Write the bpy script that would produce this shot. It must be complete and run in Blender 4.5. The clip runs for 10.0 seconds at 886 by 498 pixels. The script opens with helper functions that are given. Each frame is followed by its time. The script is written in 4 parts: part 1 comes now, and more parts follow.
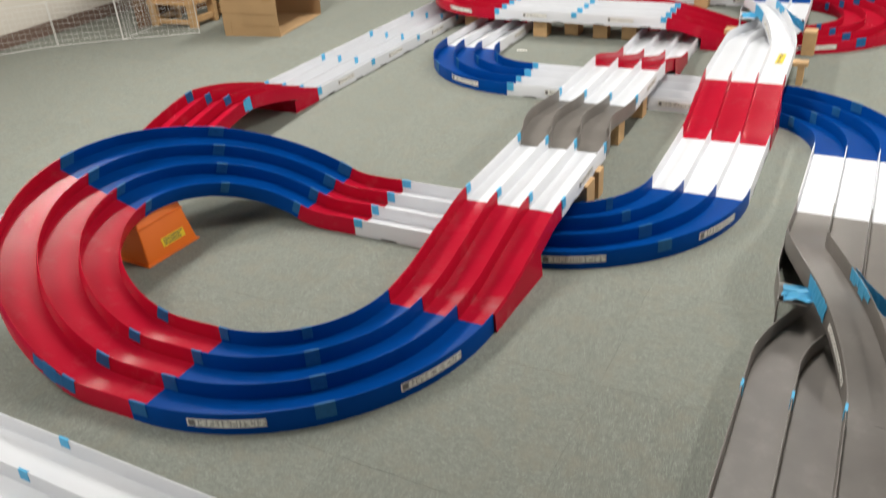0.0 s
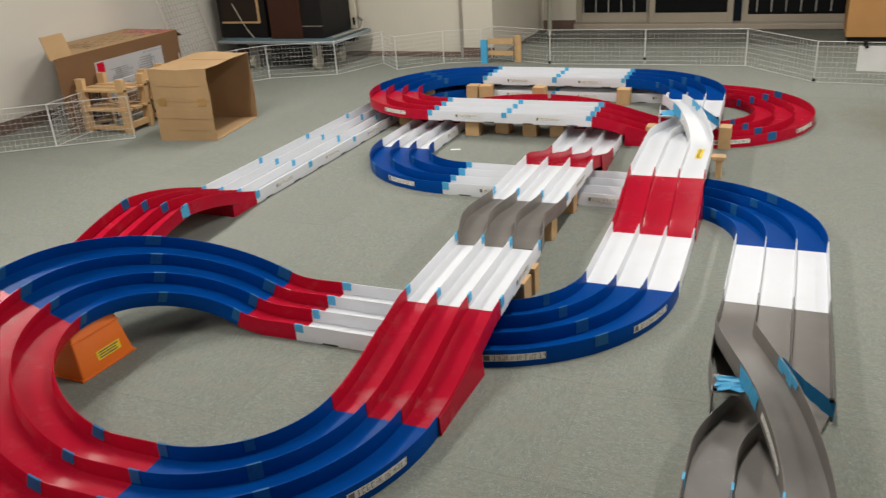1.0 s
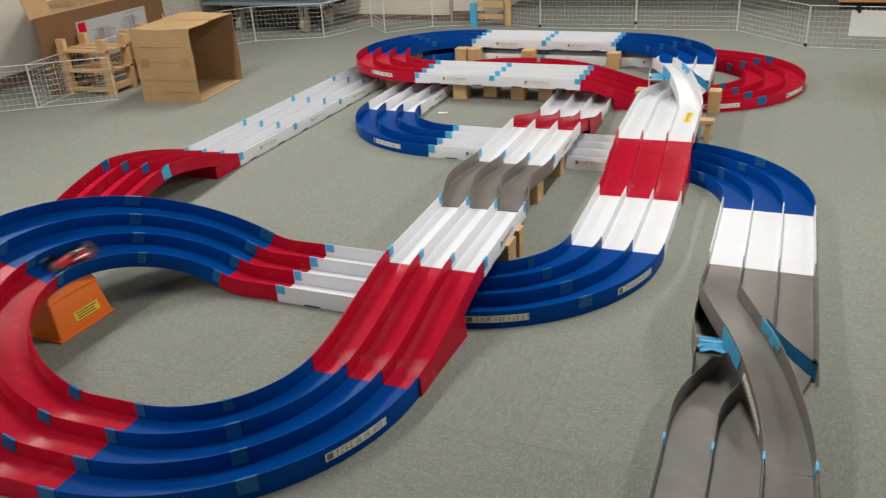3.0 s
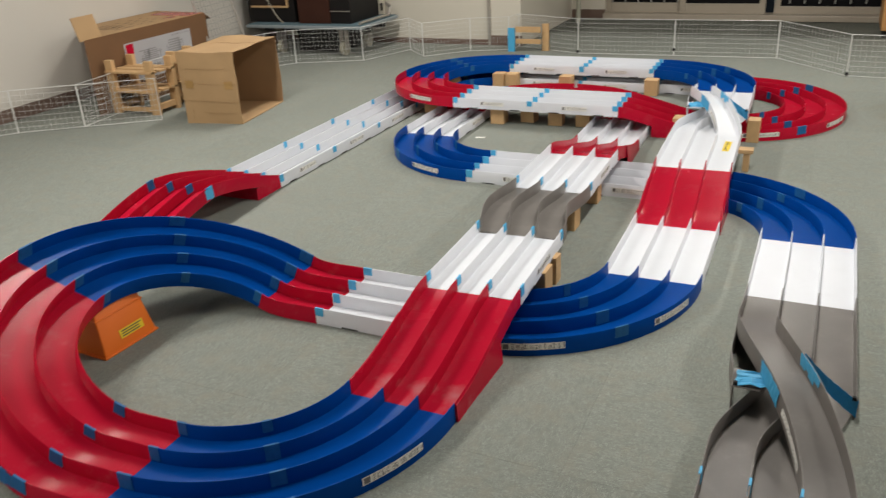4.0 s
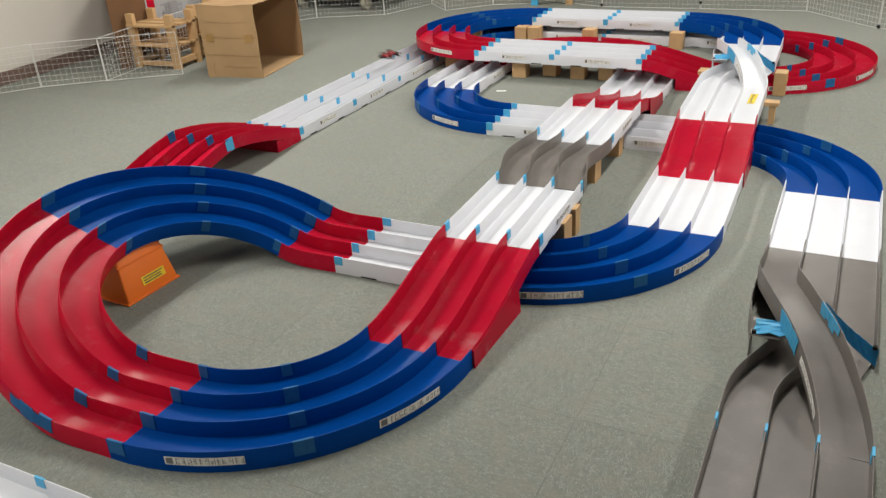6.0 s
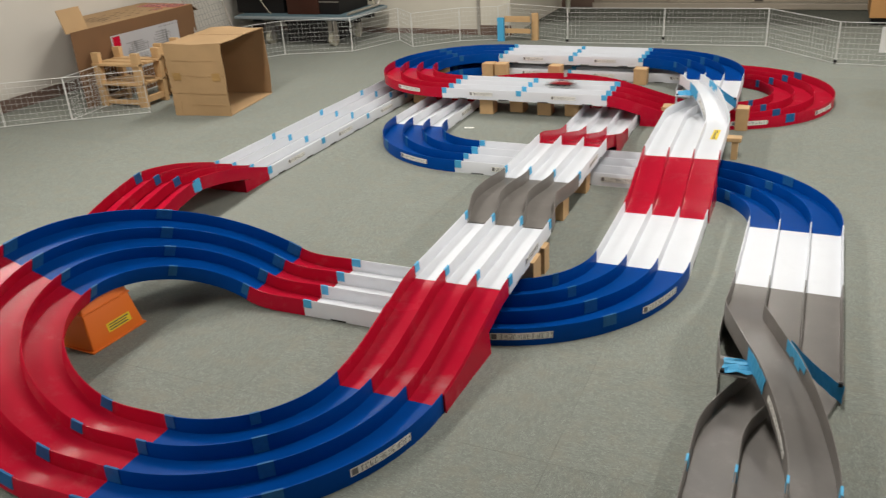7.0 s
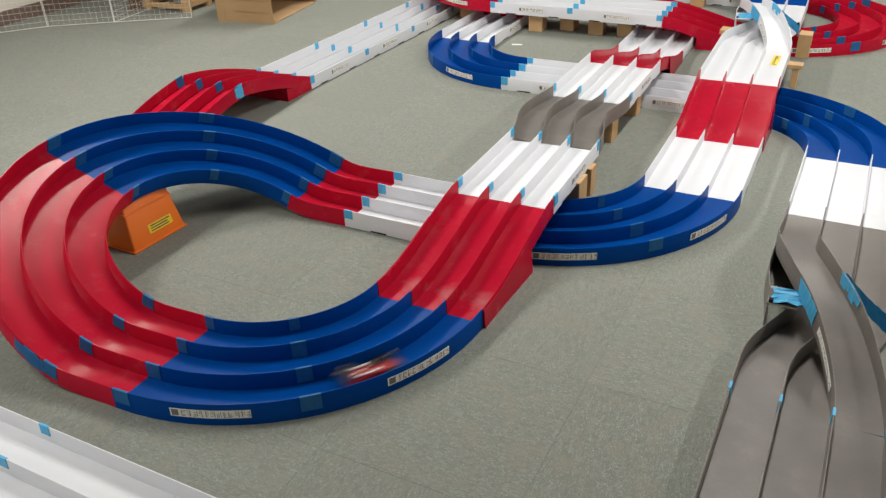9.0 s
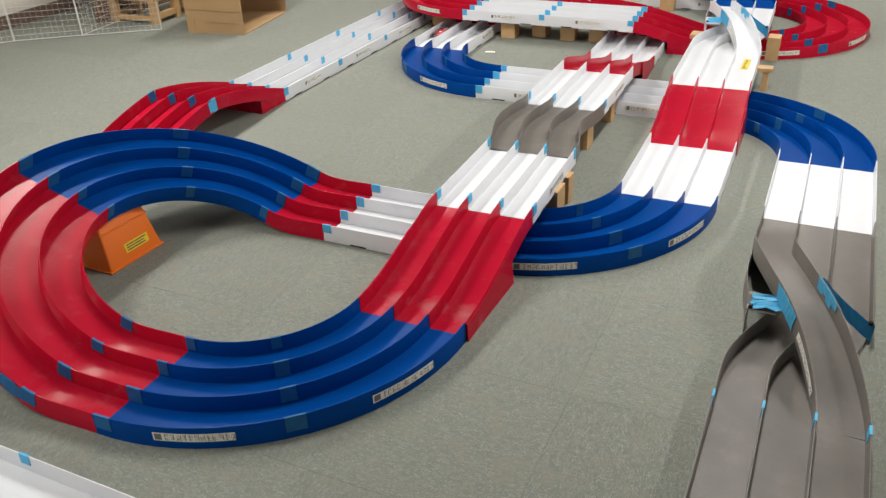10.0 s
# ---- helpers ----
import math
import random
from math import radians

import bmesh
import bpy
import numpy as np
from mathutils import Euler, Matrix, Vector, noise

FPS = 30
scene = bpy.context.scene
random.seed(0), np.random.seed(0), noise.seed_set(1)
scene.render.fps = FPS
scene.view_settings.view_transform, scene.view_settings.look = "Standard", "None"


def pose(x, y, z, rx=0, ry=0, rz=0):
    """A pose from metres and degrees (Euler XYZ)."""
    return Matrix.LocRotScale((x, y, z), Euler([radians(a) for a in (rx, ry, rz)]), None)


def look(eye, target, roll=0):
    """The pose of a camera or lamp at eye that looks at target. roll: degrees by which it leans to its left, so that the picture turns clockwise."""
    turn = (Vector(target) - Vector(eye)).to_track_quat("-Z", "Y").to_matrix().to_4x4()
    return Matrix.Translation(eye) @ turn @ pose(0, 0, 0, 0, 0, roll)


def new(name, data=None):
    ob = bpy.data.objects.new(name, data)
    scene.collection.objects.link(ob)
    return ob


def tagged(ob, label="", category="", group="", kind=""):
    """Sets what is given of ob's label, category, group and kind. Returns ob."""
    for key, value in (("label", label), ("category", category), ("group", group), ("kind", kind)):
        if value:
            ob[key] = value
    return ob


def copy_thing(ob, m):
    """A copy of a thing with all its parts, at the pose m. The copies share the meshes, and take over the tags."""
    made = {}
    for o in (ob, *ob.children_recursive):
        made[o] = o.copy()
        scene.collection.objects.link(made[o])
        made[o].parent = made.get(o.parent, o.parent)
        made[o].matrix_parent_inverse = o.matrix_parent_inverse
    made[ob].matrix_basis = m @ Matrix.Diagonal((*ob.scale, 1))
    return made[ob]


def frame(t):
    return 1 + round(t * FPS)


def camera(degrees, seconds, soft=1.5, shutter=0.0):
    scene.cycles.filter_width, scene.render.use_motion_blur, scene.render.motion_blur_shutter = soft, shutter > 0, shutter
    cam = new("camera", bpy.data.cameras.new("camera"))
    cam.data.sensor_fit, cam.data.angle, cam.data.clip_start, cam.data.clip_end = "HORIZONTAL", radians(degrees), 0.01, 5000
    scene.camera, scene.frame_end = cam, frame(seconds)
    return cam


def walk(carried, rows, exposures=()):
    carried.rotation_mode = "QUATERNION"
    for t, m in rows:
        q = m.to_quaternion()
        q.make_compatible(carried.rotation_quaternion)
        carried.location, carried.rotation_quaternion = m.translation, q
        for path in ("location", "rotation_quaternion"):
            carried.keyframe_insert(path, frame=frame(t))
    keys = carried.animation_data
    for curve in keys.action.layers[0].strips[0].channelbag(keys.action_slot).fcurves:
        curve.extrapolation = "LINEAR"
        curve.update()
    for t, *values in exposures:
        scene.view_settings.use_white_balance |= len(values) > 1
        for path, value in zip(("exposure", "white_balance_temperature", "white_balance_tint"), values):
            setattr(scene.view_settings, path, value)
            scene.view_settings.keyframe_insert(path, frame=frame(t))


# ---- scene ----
cam = camera(57.1, 10.0, soft=1.3, shutter=0.25)
PATH = [
    (0, (1.147, -0.209, 1.381), (0.293, 1.313, 0.402), -4.2),
    (0.2, (1.144, -0.217, 1.421), (0.27, 1.354, 0.545), -3.3),
    (0.3, (1.156, -0.209, 1.410), (0.270, 1.373, 0.566), -3.0),
    (0.5, (1.143, -0.234, 1.438), (0.263, 1.367, 0.624), -2.5),
    (1, (1.157, -0.221, 1.437), (0.406, 1.455, 0.644), -3.9),
    (1.5, (1.166, -0.217, 1.43), (0.536, 1.508, 0.639), -2.7),
    (2, (1.171, -0.219, 1.429), (0.555, 1.512, 0.639), -3.3),
    (2.5, (1.18, -0.204, 1.414), (0.559, 1.519, 0.612), -3.6),
    (2.7, (1.179, -0.185, 1.389), (0.527, 1.499, 0.529), -3.9),
    (3.8, (1.155, -0.225, 1.426), (0.313, 1.379, 0.578), -2.5),
    (4, (1.161, -0.217, 1.43), (0.362, 1.425, 0.615), -3.3),
    (4.2, (1.176, -0.204, 1.429), (0.459, 1.474, 0.612), -3.5),
    (4.5, (1.179, -0.208, 1.414), (0.667, 1.538, 0.582), -3.7),
    (4.7, (1.205, -0.191, 1.385), (0.778, 1.542, 0.482), -3.8),
    (4.8, (1.221, -0.202, 1.38), (0.798, 1.507, 0.431), -4.1),
    (5, (1.209, -0.21, 1.374), (0.757, 1.434, 0.328), -4.2),
    (5.2, (1.207, -0.21, 1.373), (0.695, 1.409, 0.316), -3.6),
    (5.5, (1.200, -0.226, 1.366), (0.506, 1.353, 0.353), -3.9),
    (5.7, (1.175, -0.232, 1.373), (0.368, 1.328, 0.416), -3.6),
    (6.8, (1.18, -0.207, 1.422), (0.344, 1.407, 0.589), -4.2),
    (7, (1.177, -0.207, 1.426), (0.396, 1.433, 0.59), -3.6),
    (7.5, (1.186, -0.219, 1.431), (0.485, 1.457, 0.596), -2.9),
    (8, (1.19, -0.223, 1.425), (0.511, 1.467, 0.599), -3.4),
    (8.3, (1.181, -0.214, 1.416), (0.506, 1.468, 0.570), -3.5),
    (8.5, (1.179, -0.201, 1.38), (0.464, 1.438, 0.484), -2.8),
    (8.7, (1.141, -0.182, 1.372), (0.372, 1.393, 0.408), -2.3),
    (9, (1.133, -0.195, 1.374), (0.308, 1.331, 0.379), -2.3),
    (9.5, (1.123, -0.207, 1.403), (0.307, 1.322, 0.405), -1.6),
    (10, (1.111, -0.186, 1.401), (0.339, 1.37, 0.41), -2.7),
]
# the camera's own exposure drifts a little
EXPOSURE = [(0.0, 0.22), (0.5, 0.14), (1.0, -0.06), (1.5, -0.06), (2.5, -0.08), (4.0, -0.06), (4.5, -0.10), (5.0, -0.12), (5.5, 0.05), (7.0, -0.02), (8.0, -0.06), (9.0, 0.06), (10.0, 0.12)]
walk(cam, [(t, look(eye, target, roll)) for t, eye, target, roll in PATH], EXPOSURE)

# ---- light ----
world = bpy.data.worlds.new("night")
world.use_nodes = True
world.node_tree.nodes["Background"].inputs[0].default_value = (0.02, 0.025, 0.03, 1)
world.node_tree.nodes["Background"].inputs[1].default_value = 0.3
scene.world = world
LAMP_WATTS = 51.5


# ---- materials ----
def material(name, colour, rough=0.5, metal=0.0, vary=0.12, scale=8.0, bump=0.0, bump_scale=60.0, fine=0.0, spec=0.5, coat=0.0, own=False, piece=0.0, distort=0.0, scuff=0.0):
    """A surface with variation at two scales and a fine relief."""
    m = bpy.data.materials.new(name)
    m.use_nodes = True
    nt = m.node_tree
    b = nt.nodes["Principled BSDF"]
    b.inputs["Roughness"].default_value = rough
    b.inputs["Metallic"].default_value = metal
    b.inputs["Specular IOR Level"].default_value = spec
    b.inputs["Coat Weight"].default_value = coat
    tc = nt.nodes.new("ShaderNodeTexCoord")
    geo = nt.nodes.new("ShaderNodeNewGeometry")
    n1 = nt.nodes.new("ShaderNodeTexNoise")
    n1.inputs["Scale"].default_value, n1.inputs["Detail"].default_value = scale, 5
    nt.links.new(geo.outputs["Position"], n1.inputs["Vector"])
    n2 = nt.nodes.new("ShaderNodeTexNoise")
    n2.inputs["Scale"].default_value, n2.inputs["Detail"].default_value, n2.inputs["Roughness"].default_value = bump_scale, 5, 0.65
    nt.links.new(tc.outputs["Object"] if own else geo.outputs["Position"], n2.inputs["Vector"])
    n2.inputs["Distortion"].default_value = distort
    info = nt.nodes.new("ShaderNodeObjectInfo")
    mix = nt.nodes.new("ShaderNodeMix")
    mix.data_type = "RGBA"
    lo = [c * (1 - vary) for c in colour]
    hi = [min(1.0, c * (1 + vary)) for c in colour]
    mix.inputs[6].default_value, mix.inputs[7].default_value = (*lo, 1), (*hi, 1)
    if fine:
        sm = nt.nodes.new("ShaderNodeMath")
        sm.operation = "MULTIPLY_ADD"
        sm.inputs[1].default_value = fine
        nt.links.new(n2.outputs["Fac"], sm.inputs[0])
        sub = nt.nodes.new("ShaderNodeMath")
        sub.operation = "SUBTRACT"
        sub.inputs[1].default_value = fine / 2
        nt.links.new(n1.outputs["Fac"], sm.inputs[2])
        nt.links.new(sm.outputs[0], sub.inputs[0])
        fac = sub.outputs[0]
    else:
        fac = n1.outputs["Fac"]
    nt.links.new(fac, mix.inputs[0])
    if piece:
        hsv = nt.nodes.new("ShaderNodeHueSaturation")
        pr = nt.nodes.new("ShaderNodeMapRange")
        pr.inputs[3].default_value, pr.inputs[4].default_value = 1 - piece, 1 + piece
        nt.links.new(info.outputs["Random"], pr.inputs[0])
        nt.links.new(pr.outputs[0], hsv.inputs["Value"])
        nt.links.new(mix.outputs[2], hsv.inputs["Color"])
        nt.links.new(hsv.outputs[0], b.inputs["Base Color"])
    elif scuff:
        n3 = nt.nodes.new("ShaderNodeTexNoise")
        n3.inputs["Scale"].default_value, n3.inputs["Detail"].default_value, n3.inputs["Roughness"].default_value = 9, 9, 0.75
        nt.links.new(geo.outputs["Position"], n3.inputs["Vector"])
        sr = nt.nodes.new("ShaderNodeMapRange")
        sr.inputs[1].default_value, sr.inputs[2].default_value, sr.inputs[4].default_value = 0.54, 0.78, scuff
        nt.links.new(n3.outputs["Fac"], sr.inputs[0])
        worn = nt.nodes.new("ShaderNodeMix")
        worn.data_type = "RGBA"
        worn.inputs[7].default_value = (0.30, 0.28, 0.27, 1)
        nt.links.new(sr.outputs[0], worn.inputs[0])
        nt.links.new(mix.outputs[2], worn.inputs[6])
        nt.links.new(worn.outputs[2], b.inputs["Base Color"])
    else:
        nt.links.new(mix.outputs[2], b.inputs["Base Color"])
    rr = nt.nodes.new("ShaderNodeMapRange")
    rr.inputs[3].default_value, rr.inputs[4].default_value = max(0.03, rough - 0.08), min(1, rough + 0.1)
    nt.links.new(n1.outputs["Fac"], rr.inputs[0])
    nt.links.new(rr.outputs[0], b.inputs["Roughness"])
    if bump:
        bp = nt.nodes.new("ShaderNodeBump")
        bp.inputs["Strength"].default_value, bp.inputs["Distance"].default_value = bump, 0.004
        nt.links.new(n2.outputs["Fac"], bp.inputs["Height"])
        nt.links.new(bp.outputs[0], b.inputs["Normal"])
    return m


RED = material("red_plastic", (0.40, 0.0062, 0.026), 0.23, vary=0.16, scale=6, bump=0.02, bump_scale=300, spec=0.10, scuff=0.12)
BLUE = material("blue_plastic", (0.0004, 0.049, 0.250), 0.32, vary=0.20, scale=6, bump=0.02, bump_scale=300, spec=0.05, scuff=0.02)
WHITE = material("white_plastic", (0.645, 0.66, 0.695), 0.42, vary=0.05, scale=6, bump=0.02, bump_scale=300, spec=0.3, scuff=0.10)
GREY = material("grey_plastic", (0.150, 0.137, 0.126), 0.40, vary=0.26, scale=9, bump=0.02, bump_scale=300, spec=0.36, scuff=0.25)
TAPE = material("blue_masking_tape", (0.06, 0.36, 0.62), 0.55, vary=0.15, scale=60)
TAPE_DARK = material("worn_blue_tape", (0.014, 0.105, 0.27), 0.5, vary=0.3, scale=60, spec=0.2)
PAPER = material("paper_label", (0.78, 0.77, 0.72), 0.6, vary=0.04)
INK = material("black_ink", (0.05, 0.05, 0.05), 0.6)
# white label paper, greyed to paint in the shade on the box side
SHADED_PAPER = material("shaded_white_paper", (0.36, 0.35, 0.36), 0.6, vary=0.05)
PRINT = material("grey_fine_print", (0.16, 0.15, 0.15), 0.6)
SASH = material("bronze_window_frame", (0.34, 0.295, 0.235), 0.45, metal=0.1, vary=0.08)


def carpet(name, dark, light, brown):
    """Needle-felt tile: short streaks along the tile's own direction, dark flecks, brownish blotches."""
    m = material(name, light, 0.95, vary=0.1, scale=1.7, spec=0.08)
    nt = m.node_tree
    b = nt.nodes["Principled BSDF"]
    tc = nt.nodes.new("ShaderNodeTexCoord")
    info = nt.nodes.new("ShaderNodeObjectInfo")
    geo = nt.nodes.new("ShaderNodeNewGeometry")
    far = nt.nodes.new("ShaderNodeMath")
    far.operation = "MULTIPLY"
    far.inputs[1].default_value = 37.0
    nt.links.new(info.outputs["Random"], far.inputs[0])
    off = nt.nodes.new("ShaderNodeVectorMath")
    nt.links.new(tc.outputs["Object"], off.inputs[0])
    nt.links.new(far.outputs[0], off.inputs[1])
    squeeze = nt.nodes.new("ShaderNodeMapping")
    squeeze.inputs["Scale"].default_value = (0.42, 1.0, 1.0)
    nt.links.new(off.outputs[0], squeeze.inputs[0])

    def noise(source, scale, detail, rough=0.6, distort=0.0):
        n = nt.nodes.new("ShaderNodeTexNoise")
        n.inputs["Scale"].default_value, n.inputs["Detail"].default_value, n.inputs["Roughness"].default_value, n.inputs["Distortion"].default_value = scale, detail, rough, distort
        nt.links.new(source, n.inputs["Vector"])
        return n.outputs["Fac"]

    def spread(fac, lo, hi, top=1.0):
        n = nt.nodes.new("ShaderNodeMapRange")
        n.inputs[1].default_value, n.inputs[2].default_value, n.inputs[4].default_value = lo, hi, top
        nt.links.new(fac, n.inputs[0])
        return n.outputs[0]

    def blend(fac, a, c, kind="MIX"):
        n = nt.nodes.new("ShaderNodeMix")
        n.data_type, n.blend_type = "RGBA", kind
        for k, v in ((0, fac), (6, a), (7, c)):
            if isinstance(v, tuple):
                n.inputs[k].default_value = (*v, 1)
            else:
                nt.links.new(v, n.inputs[k])
        return n.outputs[2]

    streak = noise(squeeze.outputs[0], 420, 5, 0.75, 0.3)
    coarse = noise(squeeze.outputs[0], 105, 6, 0.8, 0.2)
    mottle = noise(geo.outputs["Position"], 34, 6, 0.75)
    blotch = noise(geo.outputs["Position"], 11, 6, 0.7)
    wide = noise(geo.outputs["Position"], 1.3, 4)
    out = blend(spread(streak, 0.34, 0.60), dark, light)
    out = blend(spread(coarse, 0.41, 0.57), tuple(0.56 * v for v in light), out)
    out = blend(spread(mottle, 0.47, 0.62, 0.55), out, tuple(0.72 * v for v in light))
    out = blend(spread(blotch, 0.47, 0.70, 0.7), out, brown)
    out = blend(spread(wide, 0.30, 0.70, 0.30), out, tuple(0.66 * v for v in light))
    tone = nt.nodes.new("ShaderNodeHueSaturation")
    own = nt.nodes.new("ShaderNodeMapRange")
    own.inputs[3].default_value, own.inputs[4].default_value = 0.97, 1.03
    nt.links.new(info.outputs["Random"], own.inputs[0])
    nt.links.new(own.outputs[0], tone.inputs["Value"])
    nt.links.new(out, tone.inputs["Color"])
    nt.links.new(tone.outputs[0], b.inputs["Base Color"])
    bp = nt.nodes.new("ShaderNodeBump")
    bp.inputs["Strength"].default_value, bp.inputs["Distance"].default_value = 0.6, 0.003
    nt.links.new(streak, bp.inputs["Height"])
    nt.links.new(bp.outputs[0], b.inputs["Normal"])
    return m


CARPET = carpet("grey_green_carpet", (0.100, 0.106, 0.090), (0.310, 0.331, 0.296), (0.230, 0.220, 0.180))
CARPET_BLUE = carpet("blue_grey_carpet", (0.080, 0.102, 0.102), (0.258, 0.314, 0.308), (0.205, 0.218, 0.198))
UNDERLAY = material("seam_dark_carpet", (0.13, 0.135, 0.115), 0.95, vary=0.5, scale=1.7, bump=0.8, bump_scale=150, distort=2.5, fine=3.0, spec=0.08)
WALLPAINT = material("cream_wall_paint", (0.58, 0.545, 0.49), 0.7, vary=0.05, scale=1.5, bump=0.05, bump_scale=120)
WALL_LIGHT = material("pale_cream_wall_panel", (0.58, 0.54, 0.46), 0.6, vary=0.05, scale=1.5, bump=0.04, bump_scale=120)
BASEBOARD = material("brown_vinyl_baseboard", (0.14, 0.09, 0.07), 0.5, vary=0.1)
# ceiling stays out of view; darkened so less light bounces into the shadows
CEILING = material("darkened_ceiling_board", (0.24, 0.235, 0.22), 0.85, vary=0.05)
WOOD = material("pale_pine", (0.52, 0.33, 0.16), 0.6, vary=0.2, scale=18, bump=0.1, bump_scale=90, fine=0.5)
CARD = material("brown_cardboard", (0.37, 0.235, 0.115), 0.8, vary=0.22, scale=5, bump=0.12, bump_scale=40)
# same cardboard with the shade of the upright faces put into its colour
CARD_SHADED = material("shaded_brown_cardboard", (0.140, 0.068, 0.027), 0.8, vary=0.22, scale=5, bump=0.12, bump_scale=40)
CREASE = material("rubbed_cardboard_crease", (0.29, 0.175, 0.08), 0.85, vary=0.2, scale=30)
RED_TAPE = material("red_sealing_tape", (0.40, 0.03, 0.02), 0.25, vary=0.3, scale=30)
CARD_DARK = material("inner_cardboard", (0.33, 0.20, 0.10), 0.85, vary=0.1, scale=7)
ORANGE = material("orange_plastic", (0.80, 0.17, 0.012), 0.45, vary=0.06, bump=0.03, bump_scale=200)
YELLOW = material("yellow_label", (0.80, 0.58, 0.02), 0.5, vary=0.05)
WIRE = material("white_coated_wire", (0.64, 0.64, 0.62), 0.4, vary=0.03)
DARKWOOD = material("dark_brown_veneer", (0.020, 0.011, 0.008), 0.4, vary=0.2, spec=0.25)
REDWOOD = material("red_brown_veneer", (0.045, 0.017, 0.011), 0.4, vary=0.2, spec=0.25)
BLACK = material("black_plastic", (0.010, 0.009, 0.009), 0.5, vary=0.1, spec=0.2)
METAL = material("aluminium", (0.45, 0.42, 0.38), 0.4, metal=0.8, vary=0.06)
GLASS = material("night_window_glass", (0.008, 0.008, 0.009), 0.10, vary=0.05, spec=0.12)
CAR_RED = material("car_red_body", (0.32, 0.012, 0.018), 0.25, vary=0.08, own=True)


def ragged_patch(m, x, y, size, amount, colour, kind="MULTIPLY", grain=2.2):
    """An old spill, a scuffed patch or a plain darker area, with a ragged edge."""
    nt = m.node_tree
    b = nt.nodes["Principled BSDF"]
    was = b.inputs["Base Color"].links[0].from_socket
    geo = nt.nodes.new("ShaderNodeNewGeometry")
    no = nt.nodes.new("ShaderNodeTexNoise")
    no.inputs["Scale"].default_value, no.inputs["Detail"].default_value = grain, 4
    nt.links.new(geo.outputs["Position"], no.inputs["Vector"])
    dist = nt.nodes.new("ShaderNodeVectorMath")
    dist.operation = "DISTANCE"
    dist.inputs[1].default_value = (x, y, 0)
    nt.links.new(geo.outputs["Position"], dist.inputs[0])
    add = nt.nodes.new("ShaderNodeMath")
    add.operation = "MULTIPLY_ADD"
    add.inputs[1].default_value = 1.2 * size
    nt.links.new(no.outputs["Fac"], add.inputs[0])
    nt.links.new(dist.outputs["Value"], add.inputs[2])
    mr = nt.nodes.new("ShaderNodeMapRange")
    mr.inputs[1].default_value, mr.inputs[2].default_value, mr.inputs[3].default_value, mr.inputs[4].default_value = 0.7 * size, 1.7 * size, amount, 0.0
    nt.links.new(add.outputs[0], mr.inputs[0])
    mix = nt.nodes.new("ShaderNodeMix")
    mix.data_type, mix.blend_type = "RGBA", kind
    mix.inputs[7].default_value = (*colour, 1)
    nt.links.new(mr.outputs[0], mix.inputs[0])
    nt.links.new(was, mix.inputs[6])
    nt.links.new(mix.outputs[2], b.inputs["Base Color"])


ragged_patch(CARPET, 1.93, 5.50, 0.50, 0.70, (0.66, 0.58, 0.48))
ragged_patch(CARPET, 1.72, 5.05, 0.30, 0.45, (0.74, 0.68, 0.60))
FOOT_X, FOOT_Y = 0.155, 1.65
for sx in (-0.116, 0.0, 0.116):
    ragged_patch(RED, FOOT_X + sx, FOOT_Y, 0.05, 0.42, (0.34, 0.27, 0.27), "MIX", 26)
# broad, slightly darker area of carpet near the raised deck
ragged_patch(CARPET, -0.1, 3.45, 0.5, 0.35, (0.72, 0.74, 0.74))


# ---- mesh helpers ----
def finish(name, bm, mat, parent=None, label="", smooth=False, angle=35):
    me = bpy.data.meshes.new(name)
    bmesh.ops.recalc_face_normals(bm, faces=bm.faces)
    bm.to_mesh(me)
    bm.free()
    me.materials.append(mat)
    if smooth:
        me.polygons.foreach_set("use_smooth", [True] * len(me.polygons))
        me.set_sharp_from_angle(angle=radians(angle))
    ob = new(name, me)
    if parent is not None:
        ob.parent = parent
    if label:
        ob["label"] = label
    return ob


def part(name, bm, mat, parent, label="", smooth=False):
    return finish(name, bm, mat, parent, label, smooth)


def box(bm, x0, y0, z0, x1, y1, z1, bevel=0.0, m=None):
    g = bmesh.ops.create_cube(bm, size=1.0)
    vs = g["verts"]
    for v in vs:
        v.co = Vector(((x0 + x1) / 2 + v.co.x * (x1 - x0), (y0 + y1) / 2 + v.co.y * (y1 - y0), (z0 + z1) / 2 + v.co.z * (z1 - z0)))
    if bevel:
        es = list({e for v in vs for e in v.link_edges})
        r = bmesh.ops.bevel(bm, geom=es, offset=bevel, segments=2, affect="EDGES", profile=0.5)
        vs = list({v for f in r["faces"] for v in f.verts} | {v for v in vs if v.is_valid})
    if m is not None:
        for v in vs:
            v.co = m @ v.co
    return bm


def boxed(*a, **k):
    return box(bmesh.new(), *a, **k)


def tube(bm, p, q, r, n=6):
    """A round bar from p to q."""
    p, q = Vector(p), Vector(q)
    d = (q - p).normalized()
    a = d.orthogonal().normalized()
    b = d.cross(a)
    ring = []
    for c in (p, q):
        ring.append([bm.verts.new(c + (a * math.cos(2 * math.pi * i / n) + b * math.sin(2 * math.pi * i / n)) * r) for i in range(n)])
    for i in range(n):
        bm.faces.new((ring[0][i], ring[0][(i + 1) % n], ring[1][(i + 1) % n], ring[1][i]))
    bm.faces.new(ring[0][::-1])
    bm.faces.new(ring[1])


# ---- room ----
def slab(name, x0, y0, z0, x1, y1, z1, mat, label, category):
    return tagged(finish(name, boxed(x0, y0, z0, x1, y1, z1), mat), label, category, kind="structure")


